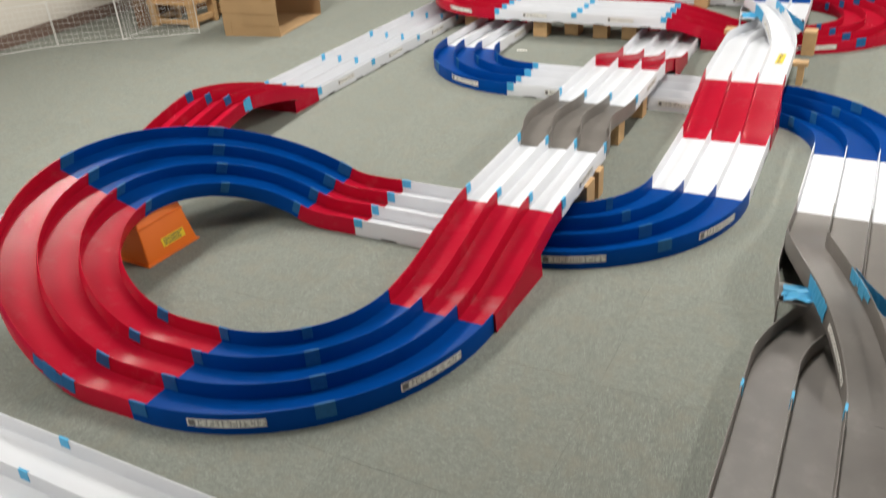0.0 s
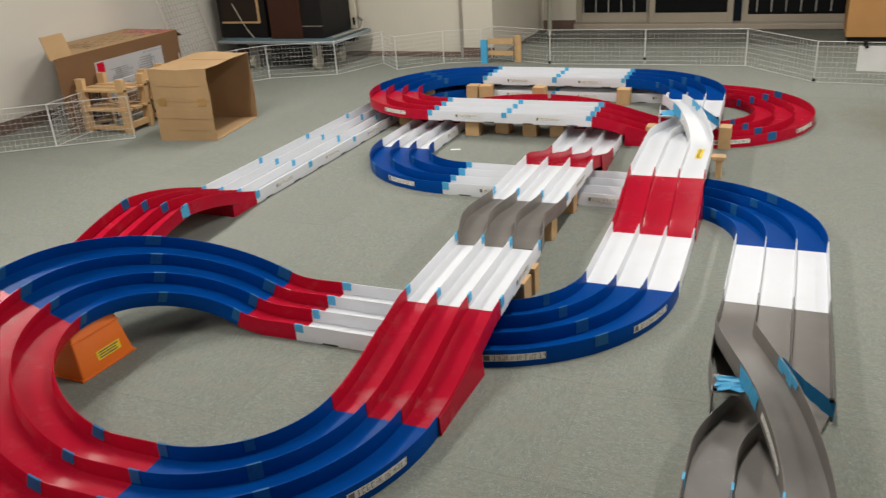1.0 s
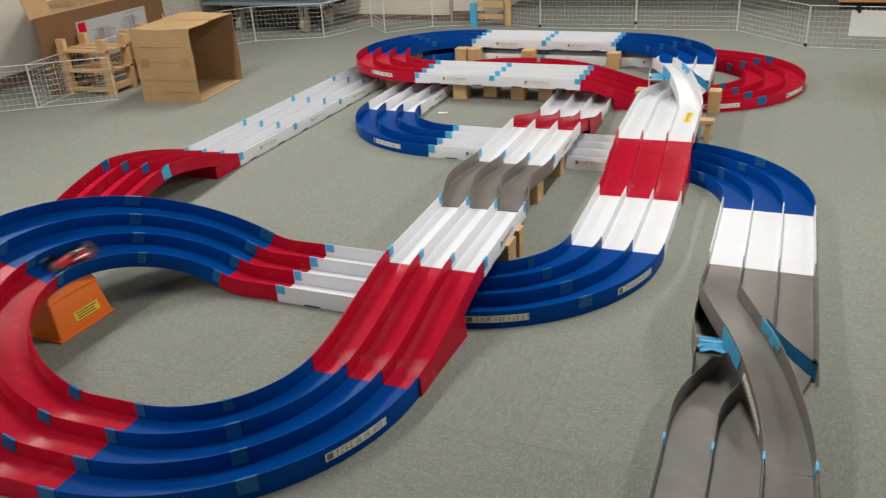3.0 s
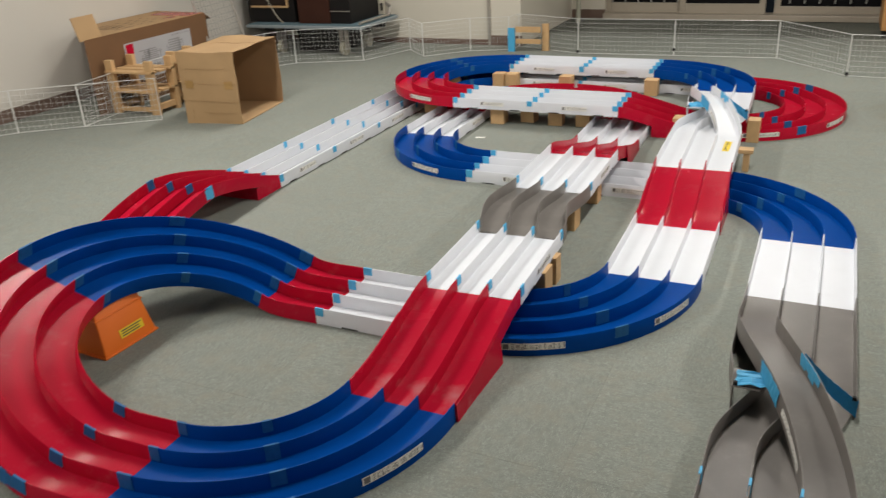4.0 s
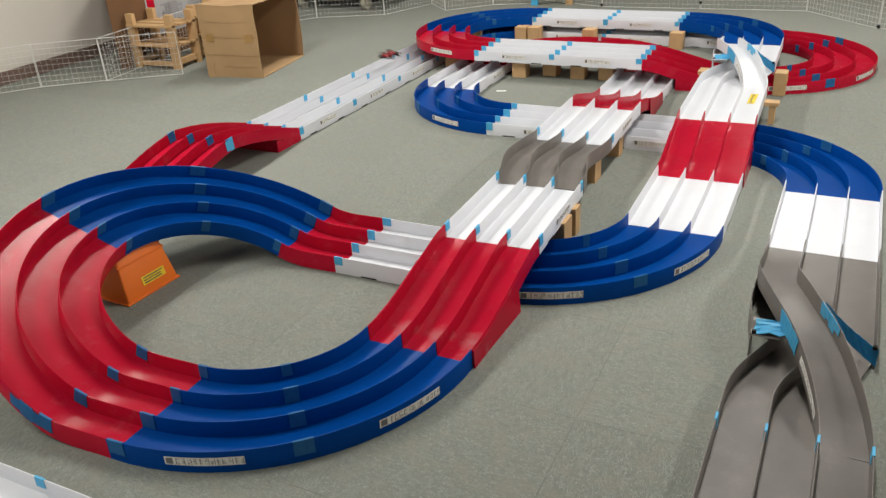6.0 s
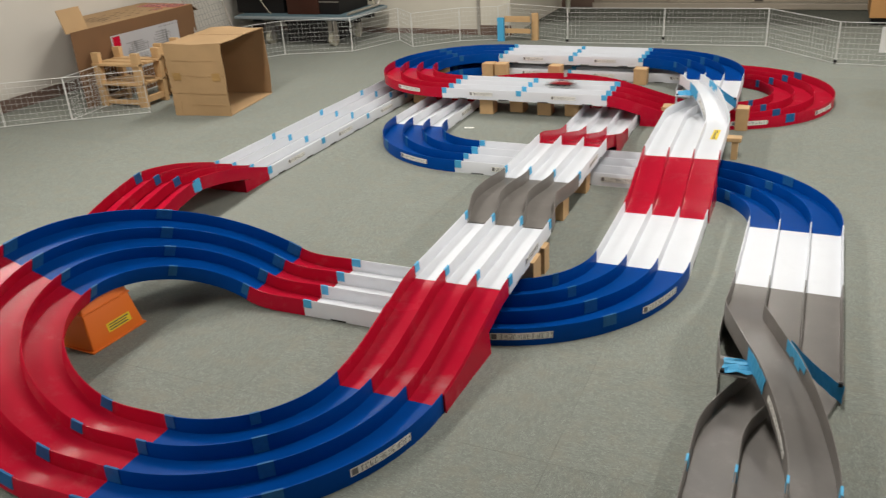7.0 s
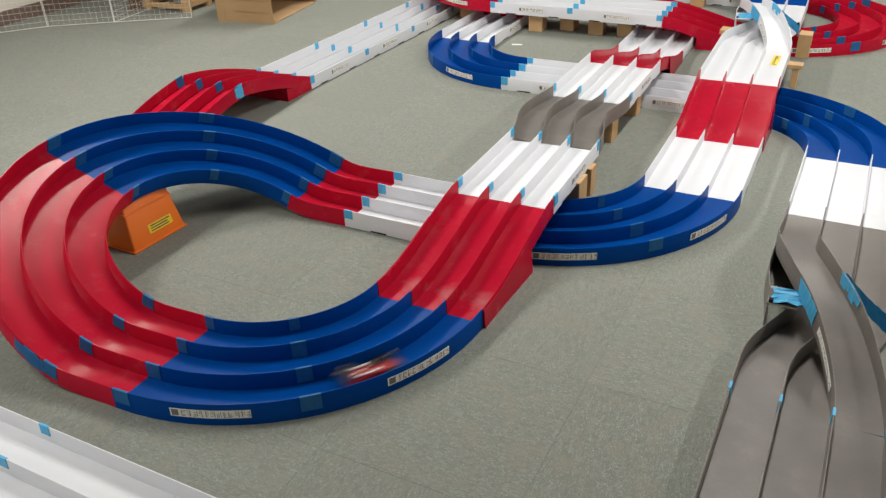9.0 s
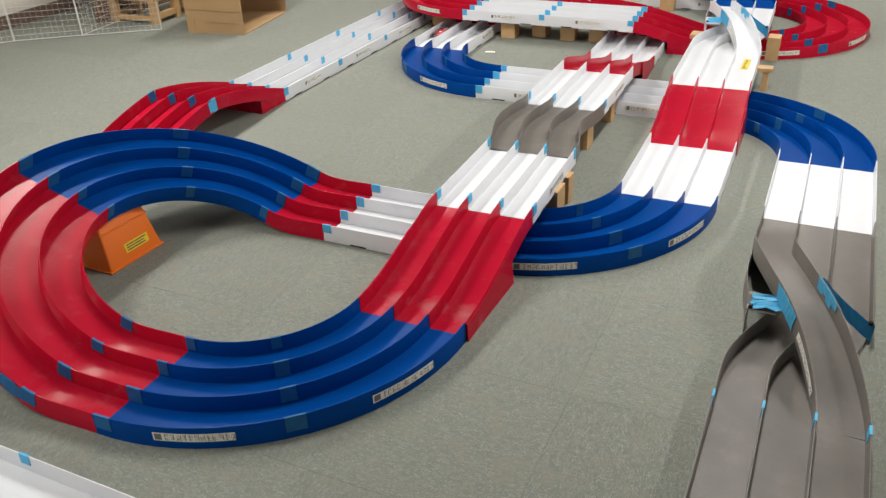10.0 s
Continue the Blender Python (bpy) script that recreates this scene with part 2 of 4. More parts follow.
X0, X1, Y0, Y1, TOP = -4.28, 4.6, -3.2, 7.35, 2.6
floor = slab("floor", X0 - 0.1, Y0 - 0.1, -0.12, X1 + 0.1, Y1 + 2.0, -0.004, UNDERLAY, "grey-green carpet tile floor with faint seams", "floor")
slab("ceiling", X0 - 0.1, Y0 - 0.1, TOP, X1 + 0.1, Y1 + 2.0, TOP + 0.1, CEILING, "unseen ceiling boards over the room, darkened to cut bounced light", "ceiling")
slab("wall_west", X0 - 0.12, Y0, 0, X0, Y1 + 1.9, TOP, WALLPAINT, "cream painted side wall above a brown baseboard", "wall")
slab("wall_east", X1, Y0, 0, X1 + 0.12, Y1 + 1.9, TOP, WALLPAINT, "cream painted side wall", "wall")
slab("wall_south", X0, Y0 - 0.12, 0, X1, Y0, TOP, WALLPAINT, "cream painted wall behind the circuit", "wall")
slab("baseboard", X0, Y0, 0, X0 + 0.012, Y1, 0.09, BASEBOARD, "dark brown vinyl baseboard", "baseboard")

# ---- ceiling lamps ----
EMIT = bpy.data.materials.new("lit_tube")
EMIT.use_nodes = True
EMIT.node_tree.nodes["Principled BSDF"].inputs["Emission Color"].default_value = (1.0, 0.965, 0.90, 1)
EMIT.node_tree.nodes["Principled BSDF"].inputs["Emission Strength"].default_value = 4.0


def ceiling_lamp(x, y):
    e = tagged(new("ceiling_light"), "long white fluorescent ceiling light, switched on", "ceiling light", "ceiling lights")
    e.location = (x, y, TOP)
    part("housing", boxed(-0.13, -0.62, -0.05, 0.13, 0.62, -0.001, bevel=0.008), WHITE, e)
    bm = bmesh.new()
    for dx in (-0.06, 0.06):
        tube(bm, (dx, -0.6, -0.07), (dx, 0.6, -0.07), 0.015, 10)
    part("fluorescent_tube", bm, EMIT, e)
    la = bpy.data.lights.new("tube_light", "AREA")
    la.shape, la.size, la.size_y, la.energy, la.color = "RECTANGLE", 0.2, 1.2, LAMP_WATTS, (1.0, 0.965, 0.90)
    lo = new("tube_light", la)
    lo.location = (x, y, TOP - 0.1)


for lx, ly in ((-2.05, -2.10), (-2.05, 0.35), (-2.05, 2.80), (-2.05, 5.25), (0.85, 2.80), (0.85, 6.20), (3.55, 2.80), (3.55, 5.25)):
    ceiling_lamp(lx, ly)

# ---- circuit ----
LANE, HALF, WALL_H, WALL_T = 0.1173, 0.1760, 0.05, 0.004
G, H = 0.015, 0.118      # lane floor height on the ground and on the raised decks


def straight(a, b, za=G, zb=G, n=1, shape=None):
    """Path points of a straight piece: place, right, up."""
    a, b = Vector((*a, 0)), Vector((*b, 0))
    d = (b - a).normalized()
    out = []
    for i in range(n + 1):
        s = i / n
        f = s if shape is None else shape(s)
        p = a.lerp(b, s)
        p.z = za + (zb - za) * f
        out.append([p, d])
    return frames(out, Vector((0, 0, 1)))


def frames(points, up):
    out = []
    for i, (p, d) in enumerate(points):
        q0, q1 = points[max(0, i - 1)][0], points[min(len(points) - 1, i + 1)][0]
        t = (q1 - q0).normalized()
        r = d.cross(up).normalized()
        out.append((p, r, r.cross(t).normalized()))
    return out


def arc(c, a0, a1, z=G, radius=0.5285, n=10):
    out = []
    for i in range(n + 1):
        a = radians(a0 + (a1 - a0) * i / n)
        s = 1 if a1 > a0 else -1
        t = Vector((-math.sin(a), math.cos(a), 0)) * s
        out.append((Vector((c[0] + radius * math.cos(a), c[1] + radius * math.sin(a), z)), t.cross(Vector((0, 0, 1))), Vector((0, 0, 1))))
    return out


def ease(s):
    return s * s * (3 - 2 * s)


def ramp(s):
    """A slope with a long hollow foot and a short rounded crest."""
    a, b = 0.40, 0.16
    top = 1 / (1 - a / 2 - b / 2)
    if s < a:
        return top * s * s / (2 * a)
    if s < 1 - b:
        return top * (s - a / 2)
    return 1 - top * (1 - s) ** 2 / (2 * b)


def fall(s):
    return 1 - ramp(1 - s)


def crest(s):
    return 0.62 * math.sin(s * math.pi / 2) + 0.38 * s


def off_crest(s):
    return 1 - crest(1 - s)


def sweep(path, profile, bm=None, caps=True):
    """Runs a closed outline (right, up) along the path."""
    bm = bm or bmesh.new()
    rings = [[bm.verts.new(p + r * u + k * w) for u, w in profile] for p, r, k in path]
    n = len(profile)
    for a, b in zip(rings, rings[1:]):
        for i in range(n):
            bm.faces.new((a[i], a[(i + 1) % n], b[(i + 1) % n], b[i]))
    if caps:
        bm.faces.new(rings[0][::-1])
        bm.faces.new(rings[-1])
    return bm


COLOURS = {"red": RED, "blue": BLUE, "white": WHITE, "grey": GREY}
ROUTE = []


def wall_profile(u, skirt, top=WALL_H):
    t = WALL_T / 2
    return [(u - t * 1.3, skirt), (u - t, top - 0.002), (u - t * 0.5, top), (u + t * 0.5, top), (u + t, top - 0.002), (u + t * 1.3, skirt)]


def at(path, f):
    """The place on a path at a share f of its length in steps."""
    x = min(max(f, 0.0), 1.0) * (len(path) - 1)
    i = min(int(x), len(path) - 2)
    g = x - i
    return tuple(u.lerp(v, g) for u, v in zip(path[i], path[i + 1]))


def stretch(path, f0, f1, n=4):
    return [at(path, f0 + (f1 - f0) * i / n) for i in range(n + 1)]


def length(path):
    return sum((q[0] - p[0]).length for p, q in zip(path, path[1:]))


def tape(parent, path, f, walls=(0, 1, 2, 3), mat=None, size=0.034, drop=0.034, lanes=3):
    """Folded strips of tape over the tops of the lane walls."""
    if mat is TAPE_DARK:
        size, drop = 0.044, 0.044
    h = size / length(path) / 2
    f = min(max(f, h), 1 - h)
    for i in walls:
        u = -lanes * LANE / 2 + i * LANE
        t = WALL_T / 2 + 0.0012
        k = size * random.uniform(0.85, 1.15) / length(path) / 2
        d = drop * random.uniform(0.8, 1.15)
        prof = [(u - t - 0.001, WALL_H - d), (u - t, WALL_H + 0.001), (u + t, WALL_H + 0.001), (u + t + 0.001, WALL_H - d)]
        o = random.uniform(-0.12, 0.12) * k
        part("tape", sweep(stretch(path, f - k + o, f + k + o, 3), prof), mat or TAPE, parent, "blue masking tape over a joint")


def sticker(parent, path, f, side, faint=False):
    """A white printed label on the outer face of a piece."""
    if side < 0:
        path, side = [(p, -r, k) for p, r, k in path[::-1]], 1
    L = length(path)
    h = 0.078 / L
    u = side * (1.5 * LANE + WALL_T / 2 * 1.3 + 0.0006)
    v = u + side * 0.0006
    st = part("label", sweep(stretch(path, f - h, f + h, 6), [(u, 0.008), (u, 0.033), (v, 0.033), (v, 0.008)]), PAPER, parent, "white printed paper label")
    bm = bmesh.new()
    w = v + side * 0.0005
    sweep(stretch(path, f - h * 0.96, f - h * 0.78, 2), [(v, 0.011), (v, 0.030), (w, 0.030), (w, 0.011)], bm)
    x = -0.70
    while x < 0.9:
        d = 0.12
        for z0 in random.sample((0.0115, 0.015, 0.0185, 0.022, 0.0255, 0.029), 4):
            sweep(stretch(path, f + h * (x + random.uniform(0, 0.02)), f + h * (x + d * random.uniform(0.6, 1)), 1), [(v, z0), (v, z0 + 0.0010), (w, z0 + 0.0010), (w, z0)], bm)
        for g in random.sample((0.0, 0.3, 0.6, 0.85), 1):
            sweep(stretch(path, f + h * (x + d * g), f + h * (x + d * g + 0.016), 1), [(v, 0.012), (v, 0.029), (w, 0.029), (w, 0.012)], bm)
        x += d + 0.025
    part("print", bm, PRINT, st)


def flank(path, sd):
    """A plate that closes the side of a slope down to the ground and flares a little."""
    bm = bmesh.new()
    rows = []
    for p, r, k in path:
        if p.z > 0.082:
            continue
        top = p + r * sd * (1.5 * LANE + 0.0034) + k * 0.046
        foot = Vector((top.x, top.y, 0.0)) + r * sd * (0.001 + 0.12 * p.z)
        rows.append([bm.verts.new(v) for v in (top, top + r * sd * 0.003, foot + r * sd * 0.003, foot)])
    for a, b in zip(rows, rows[1:]):
        for i in range(4):
            bm.faces.new((a[i], a[(i + 1) % 4], b[(i + 1) % 4], b[i]))
    bm.faces.new(rows[0][::-1])
    bm.faces.new(rows[-1])
    return bm


FLAT, CURVE, SLOPE = "straight track section", "curved track section", "sloping track section"


def section(path, colour, what, skirt=-G, lanes=3, route=True, tapes=(), label=0, dark=False):
    """One piece of the circuit: a road bed and its lane walls."""
    e = tagged(new("track_section"), f"{colour} plastic three-lane {what}", "track section", "race track sections")
    mat = COLOURS[colour]
    w = lanes * LANE / 2
    bed = [(-w, -0.006), (-w, 0), (w, 0), (w, -0.006)]
    part("road_bed", sweep(path, bed), mat, e, smooth=True)
    for i in range(lanes + 1):
        u = -w + i * LANE
        part("lane_wall", sweep(path, wall_profile(u, skirt if i in (0, lanes) else -0.001)), mat, e, smooth=True)
    if colour == "white" and what.startswith("straight"):
        for sd in (-1, 1):
            for f in (0.22, 0.74):
                u = sd * (w + WALL_T * 0.65 + 0.0004)
                part("slot", sweep(stretch(path, f - 0.06, f + 0.06, 1), [(u, skirt + 0.0005), (u, skirt + 0.0055), (u + sd * 0.0006, skirt + 0.0055), (u + sd * 0.0006, skirt + 0.0005)]), BLACK, e)
    if what == SLOPE:
        for sd in (-1, 1):
            part("side_skirt", flank(path, sd), mat, e)
    for f in tapes:
        tape(e, path, f, mat=TAPE_DARK if dark else TAPE)
    if label:
        sticker(e, path, 0.5, label)
    if route:
        ROUTE.append(path)
    return e


RAISED = " raised on wooden blocks"


def quarter(c, a0, a1, z, colour, what=CURVE, skirt=-G, tapes=((0.98,), ()), dark=True, label=True, radius=0.5285):
    m = (a0 + a1) / 2
    side = (1 if a1 > a0 else -1) if label else 0
    return (section(arc(c, a0, m, z, radius), colour, what, skirt, tapes=tapes[0], dark=dark, label=side),
            section(arc(c, m, a1, z, radius), colour, what, skirt, tapes=tapes[1], dark=dark, label=side))


def run(a, b, count, colour, z=G, what=FLAT, tapes=(), label=0, last=False):
    a, b = Vector(a), Vector(b)
    return [section(straight(a.lerp(b, i / count), a.lerp(b, (i + 1) / count), z, z, 4), colour, what + (RAISED if z > G else ""), tapes=tapes + ((1.0,) if last and i == count - 1 else ()), label=label) for i in range(count)]


def smooth(x, a, b):
    return ease(min(1.0, max(0.0, (x - a) / (b - a))))


def crumpled(bm, by):
    for v in bm.verts:
        v.co += noise.noise_vector(v.co * 90) * by * 2
    return bm


def lane_changer(a, b, z, colour, what):
    """One lane climbs over the other two and comes down on the far side of them."""
    e = tagged(new("lane_changer"), f"{colour} plastic lane-change bridge mended with blue tape{what}", "track section", "race track sections")
    mat = COLOURS[colour]
    base = straight(a, b, z, z, 36)
    L = length(base)

    def moved(off, lift=lambda s: 0.0, f0=0.0, f1=1.0):
        pts = []
        for i in range(37):
            s = (f0 + (f1 - f0) * i / 36)
            p, r, k = at(base, s)
            pts.append([p + r * off(s * L) + k * lift(s * L), None])
        for i in range(37):
            pts[i][1] = (pts[min(36, i + 1)][0] - pts[max(0, i - 1)][0])
            pts[i][1].z = 0
            pts[i][1].normalize()
        return frames(pts, Vector((0, 0, 1)))

    def over(s):
        return LANE - 2 * LANE * smooth(s, 0.30, 1.09)

    def lift(s):
        return 0.098 * (smooth(s, 0.05, 0.56) - smooth(s, 0.66, 1.06))

    def under(s):
        return -LANE / 2 + LANE * smooth(s, 0.57, 0.97)

    bridge = moved(over, lift)
    h = LANE / 2
    part("bridge_bed", sweep(bridge, [(-h, -0.006), (-h, 0), (h, 0), (h, -0.006)]), mat, e, smooth=True)
    for u in (-h, h):
        w = part("bridge_wall", sweep(bridge, wall_profile(u, -0.012)), mat, e, smooth=True)
        if u > 0:
            prof = [(u + 0.0036, -0.012), (u + 0.0046, 0.02), (u + 0.0044, WALL_H - 0.004), (u + 0.0034, WALL_H - 0.004), (u + 0.0034, 0.02), (u + 0.0026, -0.012)]
            part("tape", crumpled(sweep(stretch(bridge, 0.60, 0.71, 14), prof), 0.0012), TAPE, w, "crumpled blue tape on the bridge wall")
        else:
            inner = bmesh.new()
            for f0, f1, low_z in ((0.580, 0.610, 0.012), (0.610, 0.630, 0.022), (0.630, 0.660, 0.008), (0.660, 0.685, 0.026)):
                sweep(stretch(bridge, f0, f1, 4), [(u + 0.0032, low_z), (u + 0.0030, WALL_H + 0.001), (u + 0.0042, WALL_H + 0.001), (u + 0.0044, low_z)], inner)
            part("tape", crumpled(inner, 0.0008), TAPE, w, "blue tape over the inner wall face")
            bm = bmesh.new()
            q, r2, k2 = at(bridge, 0.585)
            head = q + r2 * (u - 0.005) + k2 * (WALL_H + 0.001)
            p, r, k = at(base, 0.60)
            tip = p - r * (1.5 * LANE + 0.004) + k * 0.050
            rows = []
            for i in range(15):
                v = i / 14
                top = head.lerp(tip, v) - Vector((0, 0, 0.010 * math.sin(v * math.pi)))
                high = 0.030 + 0.020 * v
                rows.append([bm.verts.new(top + Vector((0.0, -0.004 * j, -high * j / 3))) for j in range(4)])
            for m, n in zip(rows, rows[1:]):
                for i in range(3):
                    bm.faces.new((m[i], m[i + 1], n[i + 1], n[i]))
            bmesh.ops.solidify(bm, geom=list(bm.faces), thickness=0.0008)
            part("tape", crumpled(bm, 0.0014), TAPE, w, "crumpled strip of blue tape")
    low = moved(under)
    part("lower_bed", sweep(low, [(-LANE, -0.006), (-LANE, 0), (LANE, 0), (LANE, -0.006)]), mat, e, smooth=True)
    for u, f0, f1 in ((LANE, 0.0, 1.0), (0.0, 0.0, 1.0)):
        part("lane_wall", sweep(stretch(low, f0, f1, 36), wall_profile(u, -G if u else -0.001)), mat, e, smooth=True)
    edge = moved(lambda s: -1.5 * LANE, f1=0.60)
    part("side_wall", sweep(edge, wall_profile(0, -G)), mat, e, smooth=True)
    corner = moved(lambda s: -1.5 * LANE + 0.012 * smooth(s, 0.4, 0.7), f0=0.0, f1=0.60)
    part("lower_edge", sweep(corner, [(-0.001, -0.006), (-0.001, -0.001), (LANE * 0.9, -0.001), (LANE * 0.9, -0.006)]), mat, e, smooth=True)
    side = moved(lambda s: 1.5 * LANE - 0.03 * smooth(s, 0.45, 0.72), f0=0.0, f1=0.68)
    part("side_plate", sweep(stretch(side, 0.12, 1.0, 24), wall_profile(0, -G, 0.066)), mat, e, smooth=True)
    ledge = moved(lambda s: 1.5 * LANE - 0.03, lambda s: 0.080 + 0.012 * math.sin(s * 60), f0=0.61, f1=0.68)
    part("ledge", sweep(ledge, [(-0.075, -0.004), (-0.075, 0.0), (0.004, 0.0), (0.004, -0.004)]), mat, e)
    part("tape", crumpled(sweep(stretch(ledge, 0.1, 0.8, 10), [(-0.095, 0.014), (-0.07, 0.009), (-0.045, 0.012), (-0.02, 0.004), (-0.004, 0.003), (-0.004, 0.0015), (-0.02, 0.002), (-0.045, 0.010), (-0.07, 0.007), (-0.095, 0.012)]), 0.003), TAPE, e, "crumpled blue masking tape")
    for f, o in ((0.595, -1.5 * LANE + 0.006), (0.60, 1.5 * LANE - 0.04), (0.665, 1.5 * LANE - 0.036)):
        p, r, k = at(base, f)
        q = p + r * o
        zc = z + (0.05 if o < 0 else 0.078)
        part("clip", boxed(q.x - 0.006, q.y - 0.006, zc - 0.004, q.x + 0.006, q.y + 0.006, zc + 0.008, bevel=0.002), BLACK, e, "small black clip")
    hb = LANE / 2 + 0.0035
    strip = part("label", sweep(stretch(bridge, 0.74, 0.90, 8), [(hb, 0.008), (hb, 0.032), (hb + 0.0006, 0.032), (hb + 0.0006, 0.008)]), PAPER, e, "white printed paper label")
    bm = bmesh.new()
    for i in range(26):
        f = 0.75 + 0.0056 * i
        for z0 in random.sample((0.011, 0.016, 0.021, 0.026), 2):
            sweep(stretch(bridge, f, f + random.uniform(0.002, 0.0045), 1), [(hb + 0.0006, z0), (hb + 0.0006, z0 + 0.0022), (hb + 0.0011, z0 + 0.0022), (hb + 0.0011, z0)], bm)
    part("print", bm, PRINT, strip)
    ROUTE.append(base)
    return e


# the lap, in driving order
ARCH = 0.150
section(straight((-1.557, 2.05), (-1.572, 2.59), G, ARCH, 14, crest), "red", SLOPE + " rising to a hump", -0.012, tapes=(0.97,), dark=True)
section(straight((-1.572, 2.59), (-1.587, 3.13), ARCH, G, 14, off_crest), "red", SLOPE + " falling from a hump", -0.012)
HUMP_TOP = scene.collection.objects["track_section"]
patch = bmesh.new()
for f0, f1, z0, z1 in ((0.90, 0.96, -0.004, 0.046), (0.945, 1.0, -0.010, 0.052)):
    u = 1.5 * LANE + 0.0032
    sweep(stretch(ROUTE[0], f0, f1, 3), [(u, z0), (u, z1), (u + 0.0012, z1), (u + 0.0012, z0)], patch)
part("tape", crumpled(patch, 0.0006), TAPE, HUMP_TOP, "broad blue tape patch on the flank")
HUMP_FOOT = scene.collection.objects["track_section.001"]
for fx in (-1.584 - 1.5 * LANE - 0.002, -1.584 + 1.5 * LANE - 0.003):
    bm = bmesh.new()
    prof = [(2.925, 0.0), (2.925, 0.066), (2.99, 0.052), (3.06, 0.032), (3.128, 0.012), (3.128, 0.0)]
    ring = [[bm.verts.new((x, y, z)) for y, z in prof] for x in (fx, fx + 0.005)]
    bm.faces.new(ring[0])
    bm.faces.new(ring[1][::-1])
    for i in range(6):
        bm.faces.new((ring[0][i], ring[0][(i + 1) % 6], ring[1][(i + 1) % 6], ring[1][i]))
    part("side_skirt", bm, RED, HUMP_FOOT)
part("end_plate", boxed(-1.582 - 1.5 * LANE + 0.004, 2.925, 0.0, -1.582 + 1.5 * LANE - 0.004, 2.929, 0.062), RED, HUMP_FOOT)
run((-1.587, 3.13), (-1.557, 5.25), 4, "white", tapes=(0.0,), label=1)
quarter((-1.0285, 5.25), 180, 90, G, "blue")
run((-1.0285, 5.78), (0.60, 5.78), 3, "white", tapes=(0.0,), label=1)
quarter((0.60, 5.25), 90, 0, G, "red", tapes=((0.95,), ()))
quarter((0.60, 5.25), 0, -90, G, "red", tapes=((), (0.03,)))
section(straight((0.60, 4.72), (0.06, 4.72), G, H, 14, ramp), "red", SLOPE)
run((0.06, 4.72), (-1.02, 4.72), 2, "white", H, tapes=(0.0,), label=-1, last=True)
quarter((-1.02, 5.25), 270, 180, H, "red", CURVE + RAISED, tapes=((), ()))
quarter((-1.02, 5.25), 180, 90, H, "blue", CURVE + RAISED)
run((-1.02, 5.78), (0.06, 5.78), 2, "white", H, tapes=(0.0,), label=1, last=True)
quarter((0.06, 5.25), 90, 0, H, "blue", CURVE + RAISED)
lane_changer((0.5885, 5.25), (0.622, 4.17), H, "white", RAISED)
DECK_END = section(straight((0.622, 4.17), (0.638, 3.66), H, H, 4), "white", FLAT + RAISED)
section(straight((0.638, 3.66), (0.655, 3.16), H, G, 14, fall), "red", SLOPE)
run((0.655, 3.16), (0.6625, 2.624), 1, "white")
quarter((0.134, 2.624), 0, -90, G, "blue")
BANK, REACH, JOIN, MID, TURN_R = 22.7, 0.242, -0.404, 1.5456, 0.540
run((0.134, 2.0955), (JOIN, 2.0955), 1, "white", tapes=(1.0,))

# banked turn: a half circle in a plane that rises towards -x
HINGE, LIFT = JOIN - REACH, 0.0265


def approach(y, way, y1):
    pts = []
    for i in range(11):
        s = i / 10
        pts.append([Vector((JOIN - REACH * s, y + (y1 - y) * ease(s), G + LIFT * s ** 3.8)), Vector((-1, 0, 0))])
    if way > 0:
        pts = [[p, -d] for p, d in pts[::-1]]
    return frames(pts, Vector((0, 0, 1)))


def bank(a0, a1):
    c, s = math.cos(radians(BANK)), math.sin(radians(BANK))
    turn = Matrix(((c, 0, s), (0, 1, 0), (-s, 0, c)))
    o = Vector((HINGE, 0, G))
    return [(o + turn @ (p - o) + Vector((0, 0, LIFT)), turn @ r, turn @ k) for p, r, k in arc((HINGE, MID), a0, a1, G, TURN_R)]


section(approach(2.0955, -1, MID + TURN_R), "red", "bank approach track section")
section(bank(90, 138), "blue", "banked curved track section", -0.012, tapes=(0.0, 0.98), dark=True)
section(bank(138, 186), "blue", "banked curved track section", -0.012, tapes=(0.98,), dark=True)
section(bank(186, 228), "red", "banked curved track section", -0.012, label=1)
section(bank(228, 270), "red", "banked curved track section", -0.012)
patch = bmesh.new()
LAST_BANK = [o for o in scene.collection.objects if o.name.startswith("track_section") and o.parent is None][-1]
for f0, f1, z0, z1 in ((0.78, 0.90, 0.0, 0.040), (0.86, 0.955, -0.006, 0.050), (0.94, 1.0, 0.0, 0.044)):
    u = 1.5 * LANE + 0.0034
    sweep(stretch(ROUTE[-1], f0, f1, 3), [(u, z0), (u, z1), (u + 0.0012, z1), (u + 0.0012, z0)], patch)
part("tape", crumpled(patch, 0.0006), TAPE_DARK, LAST_BANK, "overlapping blue tape patches")
section(approach(1.0165, 1, MID - TURN_R), "red", "bank approach track section", tapes=(0.10,), dark=True)
quarter((JOIN, 1.552), -90, 0, G, "blue", tapes=((0.0, 0.98), ()), radius=0.5355)
section(straight((0.1330, 1.552), (0.135, 2.107), G, H, 14, ramp), "red", SLOPE)
run((0.135, 2.107), (0.12, 2.64), 1, "white", H, tapes=(0.0, 1.0), label=1)
WAVE = 0.045


def wave():
    pts = straight((0.12, 2.64), (0.085, 3.18), H, H, 24)
    pts = [[p + r * -WAVE * math.sin(math.pi * i / 24) ** 2, None] for i, (p, r, k) in enumerate(pts)]
    for i in range(25):
        pts[i][1] = (pts[min(24, i + 1)][0] - pts[max(0, i - 1)][0]).normalized()
    return frames(pts, Vector((0, 0, 1)))


